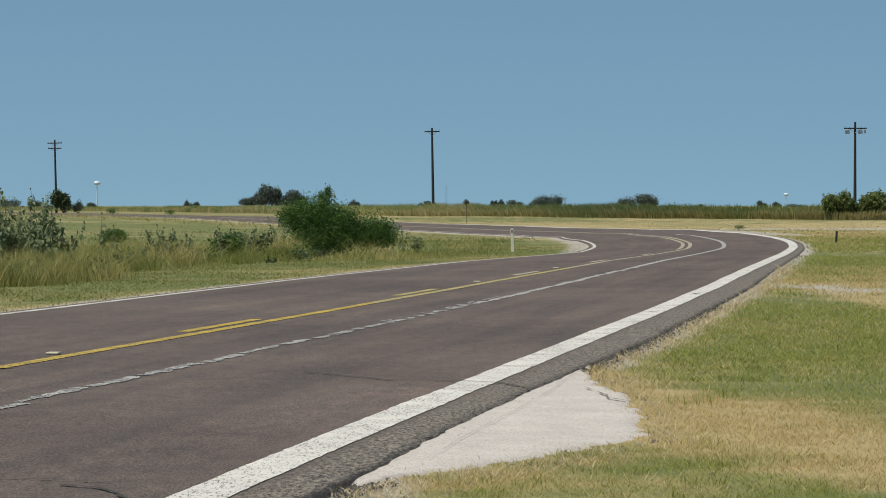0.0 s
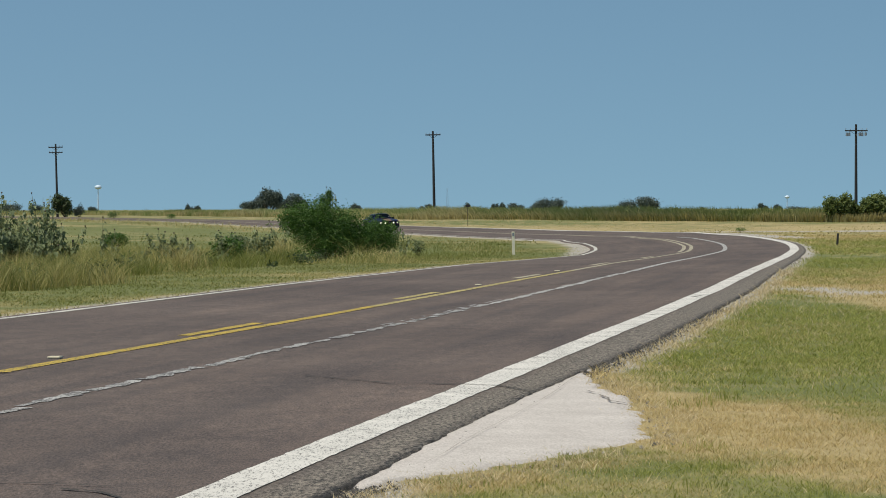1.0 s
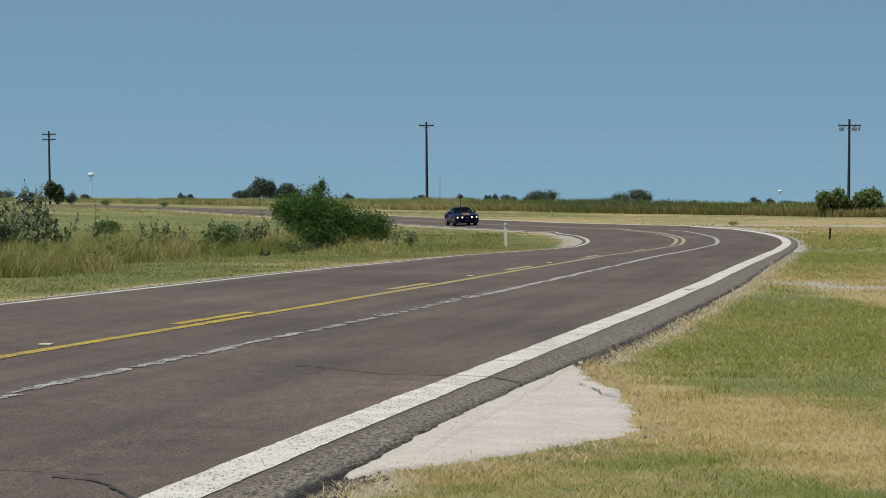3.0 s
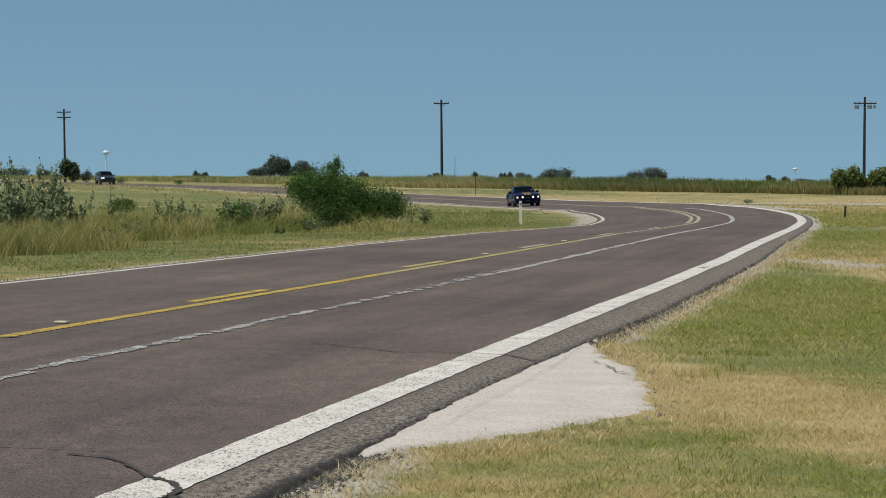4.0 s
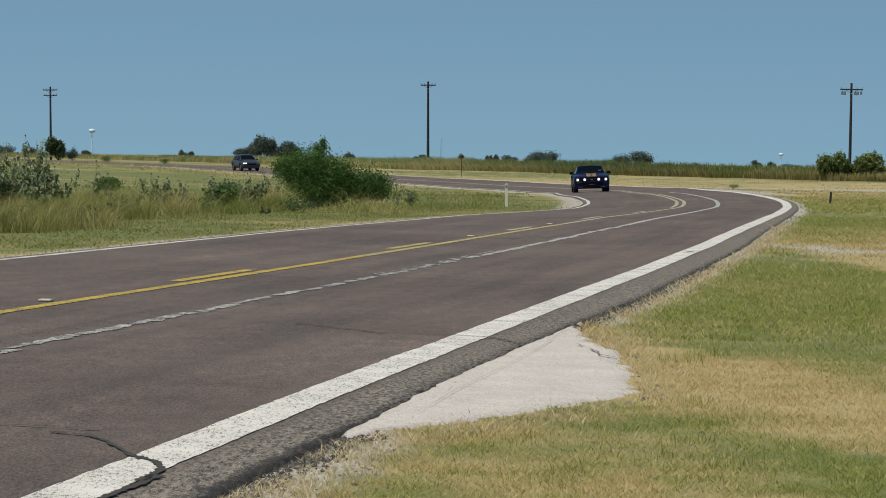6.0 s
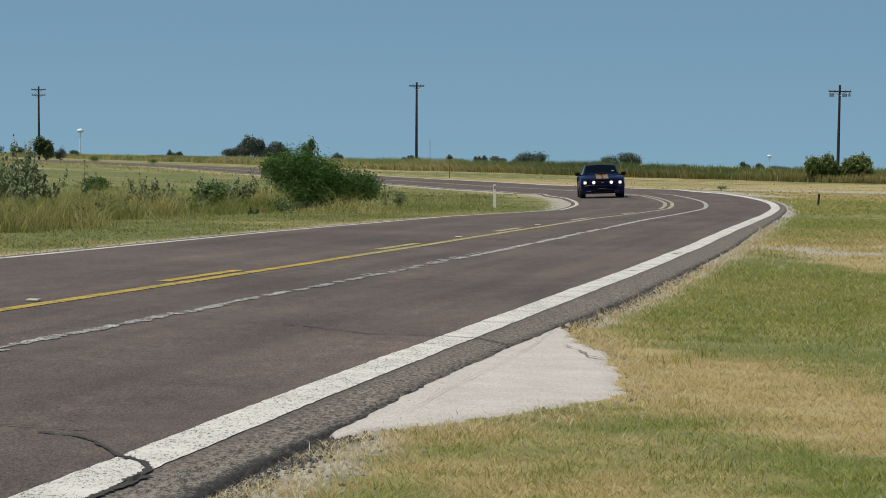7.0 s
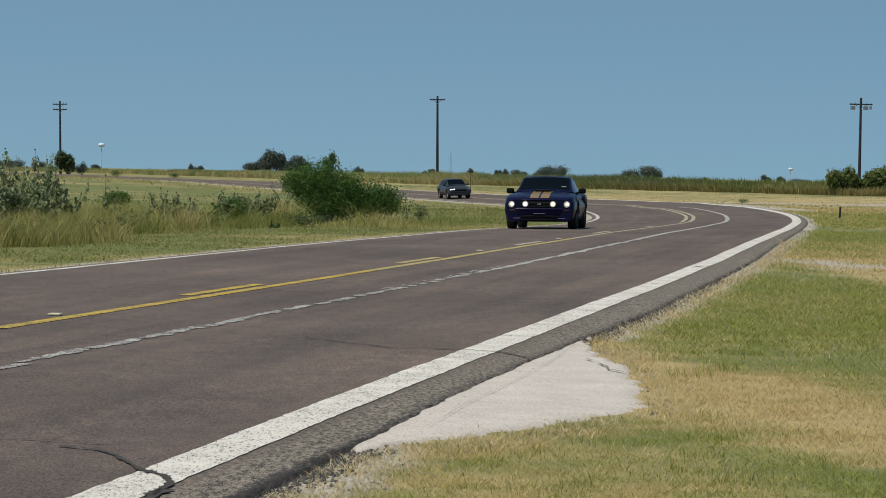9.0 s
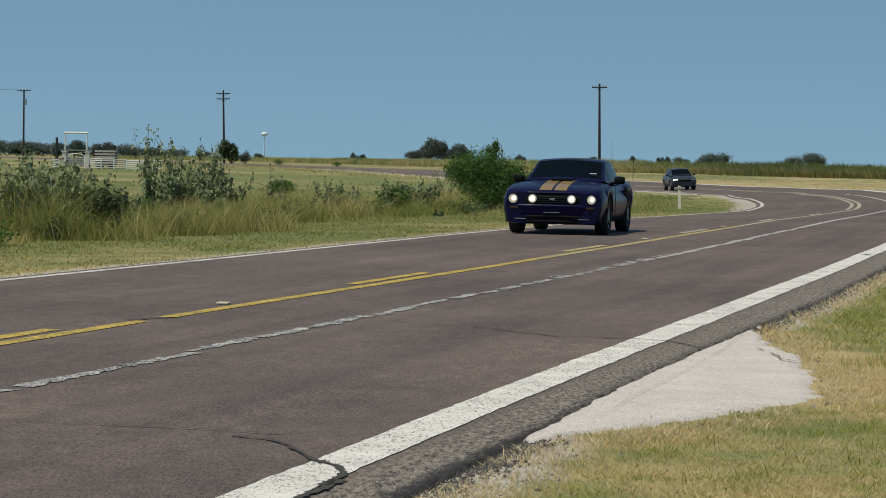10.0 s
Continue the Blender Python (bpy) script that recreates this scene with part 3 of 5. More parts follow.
# ---------- leaves and blades ----------
def blades(name, pts, height, width, dry, mat, label, category, lean=.35, seed=0, kind="stuff"):
    """Many bent blades rooted at pts (N x 3)."""
    rng = np.random.default_rng(seed)
    n = len(pts)
    a = rng.uniform(0, 2 * np.pi, n)
    b = rng.uniform(0, 2 * np.pi, n)
    ln = rng.uniform(.1, 1, n) * lean * height
    side = np.stack([np.cos(a), np.sin(a), np.zeros(n)], 1) * (width / 2)[:, None]
    out = np.stack([np.cos(b), np.sin(b), np.zeros(n)], 1) * ln[:, None]
    up = np.zeros((n, 3))
    up[:, 2] = height
    v = np.empty((n, 5, 3))
    v[:, 0], v[:, 1] = pts - side, pts + side
    v[:, 2] = pts + side * .8 + up * .55 + out * .3
    v[:, 3] = pts - side * .8 + up * .55 + out * .3
    v[:, 4] = pts + up + out
    base = np.arange(n)[:, None] * 5
    loops = (base + np.array([0, 1, 2, 3, 3, 2, 4])).ravel()
    starts = (np.arange(n)[:, None] * 7 + np.array([0, 4])).ravel()
    me = bpy.data.meshes.new(name)
    me.vertices.add(n * 5)
    me.vertices.foreach_set("co", v.ravel().astype(np.float32))
    me.loops.add(n * 7)
    me.loops.foreach_set("vertex_index", loops.astype(np.int32))
    me.polygons.add(n * 2)
    me.polygons.foreach_set("loop_start", starts.astype(np.int32))
    me.update(calc_edges=True)
    me.validate()
    set_attr(me, "dry", np.repeat(dry, 5))
    me.materials.append(mat)
    return tagged(new(name, me), label, category, kind=kind)


def leaf_cloud(rng, centres, radii, count, size, flat=.6, shell=.55, low=-9.0):
    """Vertices and faces of many small leaves in and on ellipsoids; each leaf is a bent diamond of its own."""
    w = np.array([r[0] * r[2] for r in radii])
    pick = rng.choice(len(centres), count, p=w / w.sum())
    c, r = np.array(centres)[pick], np.array(radii)[pick]
    d = rng.normal(size=(count, 3))
    d /= np.linalg.norm(d, axis=1)[:, None]
    rad = shell + (1 - shell) * rng.random(count) ** .7
    lump = 1 + .28 * np.sin(d[:, 0] * 7 + pick) * np.sin(d[:, 2] * 6 + d[:, 1] * 5) + .10 * rng.normal(size=count)
    p = c + d * r * (rad * lump)[:, None]
    p[:, 2] = np.maximum(p[:, 2], low)
    n = rng.normal(size=(count, 3))
    n[:, 2] = np.abs(n[:, 2]) + flat
    n /= np.linalg.norm(n, axis=1)[:, None]
    t = np.cross(n, rng.normal(size=(count, 3)))
    t /= np.linalg.norm(t, axis=1)[:, None]
    u = np.cross(n, t)
    s = (size * rng.uniform(.6, 1.4, count))[:, None]
    v = np.empty((count, 4, 3))
    v[:, 0], v[:, 2] = p - t * s, p + t * s
    v[:, 1], v[:, 3] = p + u * s * .45 + n * s * .2, p - u * s * .45 + n * s * .2
    base = np.arange(count)[:, None] * 4
    f = np.concatenate([base + np.array([0, 1, 2]), base + np.array([0, 2, 3])], 1).reshape(-1, 3)
    return v.reshape(-1, 3), f


def woody(name, at, centres, radii, count, size, mat, label, category, group="", seed=0, stems=5, stem_r=.03, sink=0.0, shell=.5):
    """A bush or tree: tapered stems with limbs, and a crown of many leaves."""
    rng = np.random.default_rng(seed)
    x, y = at
    z = float(ground_z(x, y)[0]) - sink
    p = empty(name, pose(x, y, z), label, category, group)
    v, f = leaf_cloud(rng, centres, radii, count, size, shell=shell, low=.02)
    part("crown", mesh_of("crown", v, f.tolist(), mat), mat, p)
    bm = bmesh.new()
    for k in range(stems):
        c, r = centres[k % len(centres)], radii[k % len(centres)]
        foot = Vector((rng.uniform(-.5, .5) * stem_r, 0, -.05))
        mid = Vector((c[0] * .7, c[1] * .7, c[2] * .55)) + Vector(rng.normal(size=3)) * r[0] * .12
        rod(bm, foot, mid, stem_r, stem_r * .7, 6)
        for q in range(3):
            tip = Vector(c) + Vector(rng.normal(size=3)) * r[0] * .45
            rod(bm, mid, tip, stem_r * .6, stem_r * .2, 5)
    part("trunk", bm, BARK, p)
    return p


# the green bush between verge and bend, two lobes
woody("roadside_bush", (-3.75, 89.5), [(-.75, 0, 1.15), (-.3, .1, 1.25), (.35, 0, 1.0), (1.55, .3, .78), (-.35, -.3, .55), (.35, -.2, .55), (1.95, .3, .66), (1.2, .1, .6), (-1.15, .1, 1.2), (-.05, .15, 1.75), (.12, .15, 2.0), (.75, .1, .95)],
      [(.66, .8, .66), (.75, .9, .70), (.72, .8, .70), (.62, .7, .58), (.72, .7, .55), (.85, .7, .55), (.46, .6, .5), (.6, .6, .5), (.42, .5, .45), (.22, .22, .32), (.13, .13, .24), (.5, .5, .6)],
      34000, .037, LEAF_MESQ, "dense bright green roadside bush with two rounded lobes", "bush", seed=3, stems=12, stem_r=.02, shell=.25)


def far_tree(px_x, d, half_w, height, seed, mat=LEAF_HAZE, count=2100, label="dark rounded tree on the horizon, haze in its leaf colour", lift=0.0, name="tree", squat=.28):
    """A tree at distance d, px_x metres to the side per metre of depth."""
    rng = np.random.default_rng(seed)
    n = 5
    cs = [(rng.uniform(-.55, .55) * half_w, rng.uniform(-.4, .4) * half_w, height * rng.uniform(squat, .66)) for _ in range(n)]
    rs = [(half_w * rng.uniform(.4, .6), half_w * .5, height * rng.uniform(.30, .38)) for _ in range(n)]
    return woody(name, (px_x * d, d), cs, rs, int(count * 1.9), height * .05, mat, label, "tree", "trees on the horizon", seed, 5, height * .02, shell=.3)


def side(px):
    return (px - 784) / 5000


far_tree(side(113), 372, 1.6, 3.0, 11, LEAF_DARK, 2600, "dark round tree at the foot of a pole", squat=.38)
far_tree(side(138), 380, .9, 1.9, 12, LEAF_HAZE, 700, "thin grey-green shrubby tree")
# side of the view, distance, half width, height, seed
GROVE = [(478, 900, 4.2, 7.6, 21), (465, 905, 3.2, 6.0, 81), (510, 910, 5.0, 6.2, 22), (531, 905, 3.4, 6.2, 23), (498, 912, 3.5, 4.6, 82), (437, 920, 4.2, 4.4, 24), (333, 950, 1.7, 3.0, 25), (347, 955, 1.3, 2.8, 26), (628, 900, 1.9, 3.2, 27), (65, 900, 3.6, 3.0, 39), (20, 880, 4.5, 3.2, 40), (160, 1000, 2.4, 2.4, 41)]
SKYLINE = [(752, 800, 2.2, 2.6, 28), (874, 900, 1.3, 3.1, 29), (886, 900, 1.3, 3.2, 30), (912, 880, 3.0, 2.8, 31), (968, 820, 5.6, 4.4, 32), (948, 830, 3.0, 2.7, 33), (985, 815, 2.0, 3.6, 48), (1130, 800, 5.8, 4.8, 34), (1112, 800, 3.2, 3.2, 49), (1148, 800, 2.6, 3.6, 50), (1346, 950, 2.4, 3.0, 35), (1376, 950, 2.2, 2.6, 36), (1410, 1000, 4.5, 2.0, 37), (1240, 900, 1.4, 1.8, 38), (824, 420, .8, 1.9, 42)]
TREE_BELT = [(-30, 850, 5, 4.0, 51), (-75, 850, 5.5, 4.6, 43), (-120, 860, 4, 5.2, 44), (-170, 900, 5, 5.5, 45), (-205, 900, 5, 5.2, 46), (-250, 900, 9, 5.6, 47), (-290, 900, 9, 5.6, 52), (-330, 900, 9, 5.0, 53), (-228, 930, 8, 5.0, 83), (-270, 930, 8, 5.2, 84), (-310, 930, 9, 5.4, 85), (-190, 930, 7, 4.6, 86), (-150, 930, 7, 4.4, 87), (-100, 930, 7, 4.2, 88), (-50, 930, 7, 3.6, 89), (0, 930, 7, 3.4, 90)]
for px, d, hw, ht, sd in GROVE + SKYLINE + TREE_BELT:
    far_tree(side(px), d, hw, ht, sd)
far_tree(side(1487), 262, 1.6, 2.6, 64, LEAF_PALE, 6000, "rounded green shrub at the edge of the tall grass", squat=.35, name="shrub")
far_tree(side(1543), 262, 1.8, 2.75, 67, LEAF_PALE, 7000, "yellowish green shrub beside the pole", squat=.35, name="shrub")


def build_crop():
    rng = np.random.default_rng(8)
    n = 110000
    x = np.where(rng.random(n) < .7, rng.uniform(-45, 62, n), rng.uniform(-120, 90, n))
    front = np.interp(x, [-120, -87, -65, -31, -5, 7, 17, 28, 37, 90], [640, 590, 530, 400, 305, 295, 280, 270, 258, 258]) + 3 * vnoise(x, x * 0, 6, 2)
    y = front + rng.random(n) ** 1.6 * 26
    z = ground_z(x, y)
    top = np.interp(x, [-120, -48, -20, 0, 30, 60], [.95, 1.0, 1.1, 1.2, 1.3, 1.2]) * (.68 + .35 * vnoise(x, y * .3, 3.5, 4) + .35 * vnoise(x, y * .3, 1.3, 9))
    hgt = top * rng.uniform(.45, 1.1, n) * np.where(y - front < 2, .7, 1)
    dry = np.clip(-.20 + .45 * vnoise(x, y, 8, 6) + .5 * vnoise(x, y * .3, 2.4, 7) + .2 * rng.random(n) + .25 * (y - front < 1.5) - .15 * (y - front) / 10, 0, 1)
    blades("field_grass", np.stack([x, y, z], 1), hgt, rng.uniform(.05, .12, n), dry, CROP, "tall green and tan field grass along the horizon", "grass", .8, 8)


build_crop()


# ---------- grass ----------
def scatter(seed, n, x0, x1, y0, y1, bias=1.0):
    rng = np.random.default_rng(seed)
    y = y0 + (y1 - y0) * rng.random(n) ** bias
    u = rng.random(n)
    x = (x0(y) + (x1(y) - x0(y)) * u)
    s, o = road_near(x, y)
    lo, hi = edges(s)
    return rng, x, y, s, o - hi, lo - o


def build_grass():
    # right-hand verge, short and near
    for seed, n, y0, y1, hmin, hmax, wmin, wmax in [(31, 140000, 11.5, 24, .012, .038, .0025, .006), (32, 95000, 22, 44, .02, .055, .005, .010), (33, 62000, 42, 80, .02, .06, .009, .018), (34, 42000, 78, 130, .03, .08, .016, .036)]:
        rng, x, y, s, right, left = scatter(seed, n, lambda v: np.interp(v, [11, 25, 50, 130], [-1.2, .8, 5, 13.5]), lambda v: .172 * v + .6, y0, y1, 1.25)
        d, b = cover(x, y)
        apron = np.interp(s, APRON_S, APRON_W, 0, 0)
        keep = (right > .03) & (right > apron - .30 * rng.random(n) ** 3) & (rng.random(n) > b * .93)
        keep &= rng.random(n) < .35 + .9 * vnoise(x, y, .35, 12)
        near_fade = 1 if seed == 31 else smooth(y0 - .1, y0 + .22 * y0, y)
        keep &= rng.random(n) < near_fade * (1 - smooth(y1 - .12 * y1, y1, y))
        tuft = vnoise(x, y, .22, 13)
        hgt = rng.uniform(hmin, hmax, n) * (.6 + .9 * tuft)
        rim = (right < .22) & (y > 23) & (y < 62)
        hgt = np.where(rim, hgt * rng.uniform(.9, 1.6, n), hgt)
        d = np.where(rim & (rng.random(n) < .6), .95, d)
        # pale broken straw where the mower throws it against the road's edge
        heap = (right < apron + .55) & (y < 16.6)
        d = np.where(heap & (rng.random(n) < .7), .95, d)
        p = np.stack([x, y, ground_z(x, y) - .005], 1)[keep]
        blades("grass", p, hgt[keep], rng.uniform(wmin, wmax, n)[keep], d[keep], GRASS, "mown roadside grass, green with straw-coloured patches", "grass", 2.6, seed)
    # cut straw lying in heaps where the mower throws it, at the apron and along the pavement
    rng, x, y, s, right, left = scatter(35, 90000, lambda v: np.interp(v, [11, 25, 62], [-1.3, .6, 6.5]), lambda v: np.interp(v, [11, 25, 62], [2.2, 3.2, 9.5]), 11.6, 62, 1.9)
    apron = np.interp(s, APRON_S, APRON_W, 0, 0)
    off = right - apron
    clot = vnoise(x, y, .45, 14) * .6 + vnoise(x, y, .15, 15) * .4
    heap = np.exp(-((off - .16) / .16) ** 2) * (y < 17.2) * (.25 + 1.8 * smooth(.35, .62, clot)) + np.exp(-((right - .22) / .14) ** 2) * (y > 24) * (.1 + .7 * smooth(.45, .7, clot))
    heap += 1.1 * np.exp(-((off - .12) / .22) ** 2) * (y > 17) * (y < 24.5) * smooth(.35, .7, clot)
    keep = (right > .0) & (off > -.05) & (rng.random(len(x)) < heap)
    hgt = rng.uniform(.012, .045, len(x)) * np.interp(y, [12, 24, 40, 62], [1, 1.7, 2.6, 3])
    p = np.stack([x, y, ground_z(x, y) + .002], 1)[keep]
    blades("cut_straw", p, hgt[keep], (rng.uniform(.003, .006, len(x)) * np.interp(y, [12, 40, 62], [1, 2.2, 3.5]))[keep], np.clip(.95 + 0 * x, 0, 1)[keep], THATCH, "pale cut straw heaped along the pavement and the apron", "straw", 2.6, 35)
    # coarse darker tufts standing out of the mown grass
    rng = np.random.default_rng(36)
    tufts = [(9.0, 5.72, .11, .16), (8.7, 5.9, .07, .12), (9.3, 6.0, .10, .12), (7.1, 5.47, .06, .14), (6.9, 5.3, .05, .10), (12.4, 6.05, .09, .12), (13.2, 6.2, .10, .08), (6.3, 6.6, .07, .10), (5.2, 6.9, .08, .08), (4.6, 6.0, .06, .12)]
    tufts += [(float(rng.uniform(2.5, 30)), float(rng.uniform(5.2, 8.8)), float(rng.uniform(.03, .07)), float(rng.uniform(.05, .16))) for _ in range(45)]
    tp, th, td = [], [], []
    for s0, o0, h0, r0 in tufts:
        if o0 - 4.8 < float(np.interp(s0, APRON_S, APRON_W, 0, 0)) + .04:
            continue
        k = 70
        x, y, _, _ = road_at(s0 + rng.normal(size=k) * r0 * 1.5, o0 + rng.normal(size=k) * r0)
        tp.append(np.stack([x, y, ground_z(x, y) - .005], 1))
        th.append(h0 * rng.uniform(.4, 1.2, k))
        td.append(np.full(k, rng.uniform(0, .35)))
    tp, th, td = np.concatenate(tp), np.concatenate(th), np.concatenate(td)
    blades("grass_tufts", tp, th, rng.uniform(.003, .007, len(tp)), td, GRASS, "coarse dark green tufts in the mown grass", "grass", 1.0, 36)
    # single long pale stalks lying over the mown grass
    rng, x, y, s, right, left = scatter(37, 1500, lambda v: np.interp(v, [11, 25, 46], [-.6, 1.6, 5]), lambda v: .172 * v + .4, 12, 46, 1.1)
    keep = right > np.interp(s, APRON_S, APRON_W, 0, 0) + .1
    p = np.stack([x, y, ground_z(x, y) + .004], 1)[keep]
    blades("grass_stalks", p, (rng.uniform(.025, .06, len(x)) * np.interp(y, [12, 46], [1, 2]))[keep], (.0035 * np.interp(y, [12, 46], [1, 2.4]))[keep], np.where(rng.random(len(x)) < .7, .9, .2)[keep], THATCH, "long pale stalks lying over the mown grass", "grass", 2.6, 37)
    # left-hand verge: mown strip, then rank grass
    rng, x, y, s, right, left = scatter(41, 230000, lambda v: -.225 * v, lambda v: v * 0 + 7, 30, 112, 1.2)
    d, b = cover(x, y)
    keep = (left > .05) & (left < 5.4) & (rng.random(len(x)) > b)
    p = np.stack([x, y, ground_z(x, y) - .005], 1)[keep]
    blades("grass", p, (rng.uniform(.014, .045, len(x)) * (.3 + 1.3 * vnoise(x, y, .9, 3)))[keep], rng.uniform(.008, .02, len(x))[keep], np.clip(d + .12, 0, 1)[keep], WEED, "short rough verge grass, green and straw", "grass", 2.2, 41)
    rng, x, y, s, right, left = scatter(42, 210000, lambda v: -.235 * v, lambda v: v * 0 + 5.5, 32, 125, 1.15)
    d, b = cover(x, y)
    clump = vnoise(x, y, 1.7, 21) * .6 + vnoise(x, y, .6, 22) * .4
    rank = np.where(s < 66, smooth(3.4 + 2.8 * (vnoise(x, y, 1.9, 61) - .5), 5.9 + 1.6 * (vnoise(x, y, 1.1, 62) - .5), left) * (1 - .85 * smooth(13, 18, left)), smooth(1.3, 3.6, left) * (.5 + .5 * (1 - smooth(66, 84, s))) * (1 - .8 * smooth(13, 18, left)))
    rank = rank * (1 - .8 * np.exp(-((x + 3.2) / 3.0) ** 2 - ((y - 86.5) / 5.5) ** 2))
    keep = (left > 1.9) & (rng.random(len(x)) < .15 + 1.05 * clump) & (rng.random(len(x)) < .35 + rank)
    tussock = smooth(.25, .62, vnoise(x, y, .75, 63) * .6 + vnoise(x, y, .3, 64) * .4)
    hgt = (.035 + .9 * rank ** 1.3 * (.05 + 1.5 * clump ** 2.2) * (.25 + .85 * tussock) * np.interp(y, [46, 60], [.62, 1])) * rng.uniform(.45, 1.15, len(x))
    d2 = np.clip(d + .13 * rank + 1.6 * (vnoise(x, y, 1.7, 25) - .5) + .6 * (vnoise(x, y, .7, 26) - .5) - .2 * smooth(.55, .75, clump), 0, 1)
    p = np.stack([x, y, ground_z(x, y) - .01], 1)[keep]
    blades("rank_grass", p, hgt[keep], (rng.uniform(.006, .015, len(x)) * np.interp(y, [40, 75], [.6, 1]))[keep], d2[keep], WEED, "rank knee-high roadside grass, olive and straw", "grass", 2.3, 42)
    # seeding stems over the rank grass, and a green fringe before the tall weeds
    rng, x, y, s, right, left = scatter(45, 60000, lambda v: -.235 * v, lambda v: v * 0 + 3, 38, 100, 1.1)
    lush = vnoise(x, y, 2.4, 46) * .6 + vnoise(x, y, .8, 47) * .4
    keep = (left > 4.9 + 1.5 * vnoise(x, y, 1.3, 66)) & (left < 13) & (s < 70) & (rng.random(len(x)) < .6 * smooth(.45, .72, lush))
    p = np.stack([x, y, ground_z(x, y) - .01], 1)[keep]
    dd = np.clip(1.3 * vnoise(x, y, 2.4, 48) - .18 - .3 * (y < 48.5), 0, 1)
    blades("seeding_grass", p, (rng.uniform(.25, .62, len(x)) * (.5 + .7 * lush))[keep], rng.uniform(.006, .014, len(x))[keep], dd[keep], WEED, "tall seeding grass stems, tan and olive", "grass", 1.3, 45)
    # separate plumes and tussocks of tall grass among the weeds
    rng = np.random.default_rng(47)
    plumes = [(-9.2, 45.5, 1.15, .3), (-8.7, 45.2, .6, .25), (-9.7, 44.7, .6, .2), (-7.7, 45.6, .4, .5), (-8.2, 45.0, .45, .3), (-10.2, 44.5, .6, .25), (-7.5, 49.0, .6, .6), (-7.0, 50.2, .65, .55), (-6.7, 51.5, .65, .5), (-6.3, 52.6, .55, .65), (-7.9, 48.3, .6, .45), (-7.2, 48.4, .5, .4),
              (-8.0, 60.0, .55, .4), (-7.6, 62.5, .6, .5), (-7.9, 65.0, .6, .6), (-6.2, 66.0, .75, .85), (-4.9, 79.0, .75, .8), (-5.3, 84.5, .85, .75), (-4.6, 83.0, .7, .85)]
    for _ in range(90):
        s0 = rng.uniform(30, 78)
        x, y, _, _ = road_at(s0, -3.8 - rng.uniform(4.9, 10.5))
        if y > 78 and x > -6.2:
            continue
        plumes.append((float(x), float(y), rng.uniform(.22, .58), rng.uniform(-.3, .85)))
    tp, th, td = [], [], []
    for x0, y0, h0, dry0 in plumes:
        k = int(150 + 200 * h0)
        x, y = x0 + rng.normal(size=k) * (.14 + .18 * h0), y0 + rng.normal(size=k) * .3
        tp.append(np.stack([x, y, ground_z(x, y) - .01], 1))
        th.append(h0 * rng.uniform(.35, 1.1, k))
        td.append(np.clip(dry0 + rng.normal(size=k) * .12, 0, 1))
    tp, th, td = np.concatenate(tp), np.concatenate(th), np.concatenate(td)
    blades("grass_plumes", tp, th, rng.uniform(.006, .015, len(tp)), td, WEED, "tussocks of tall grass, straw-coloured and olive", "grass", 1.5, 47)
    # tall cured grass that half hides the far reach of the road
    rng, x, y, s, right, left = scatter(46, 60000, lambda v: -.22 * v, lambda v: v * 0 + 2, 150, 420, 1.0)
    keep = (left > .8) & (left < 9) & (s > 150) & (rng.random(len(x)) < .25 + .8 * vnoise(x, y, 4, 49))
    p = np.stack([x, y, ground_z(x, y) - .01], 1)[keep]
    hgt = rng.uniform(.10, .34, len(x)) * (.35 + .9 * vnoise(x, y, 5, 50)) * np.interp(s, [150, 215, 250], [.2, .45, 1.6])
    blades("cured_grass", p, hgt[keep], rng.uniform(.02, .05, len(x))[keep], np.clip(.4 + .8 * vnoise(x, y, 6, 51), 0, 1)[keep], WEED, "cured grass along the far reach of the road", "grass", 2.0, 46)
    # field inside the bend and beyond
    rng, x, y, s, right, left = scatter(43, 60000, lambda v: -.235 * v, lambda v: v * 0 + 6, 112, 330, 1.2)
    d, b = cover(x, y)
    keep = (left > 1.2) & (rng.random(len(x)) < .6 * smooth(.55, .8, vnoise(x, y, 2.5, 31))) & (b < .5)
    hgt = rng.uniform(.03, .10, len(x)) * (.4 + vnoise(x, y, 4, 32))
    p = np.stack([x, y, ground_z(x, y) - .01], 1)[keep]
    blades("pasture_grass", p, hgt[keep], rng.uniform(.04, .10, len(x))[keep], np.clip(d + .15, 0, 1)[keep], WEED, "pasture grass in the field inside the bend", "grass", .6, 43)
    # dry verge on the outside of the bend
    rng, x, y, s, right, left = scatter(44, 42000, lambda v: -.22 * v, lambda v: v * .172 + 3, 118, 330, 1.1)
    d, b = cover(x, y)
    keep = (right > 1.0) & (right < 60) & (rng.random(len(x)) < .15 + vnoise(x, y, 3, 35)) & (rng.random(len(x)) > b)
    hgt = rng.uniform(.03, .08, len(x)) * (.5 + vnoise(x, y, 4, 36))
    p = np.stack([x, y, ground_z(x, y) - .01], 1)[keep]
    blades("dry_grass", p, hgt[keep], rng.uniform(.04, .10, len(x))[keep], np.clip(d + .5, 0, 1)[keep], WEED, "dry tan grass on the outer verge", "grass", 2.2, 44)


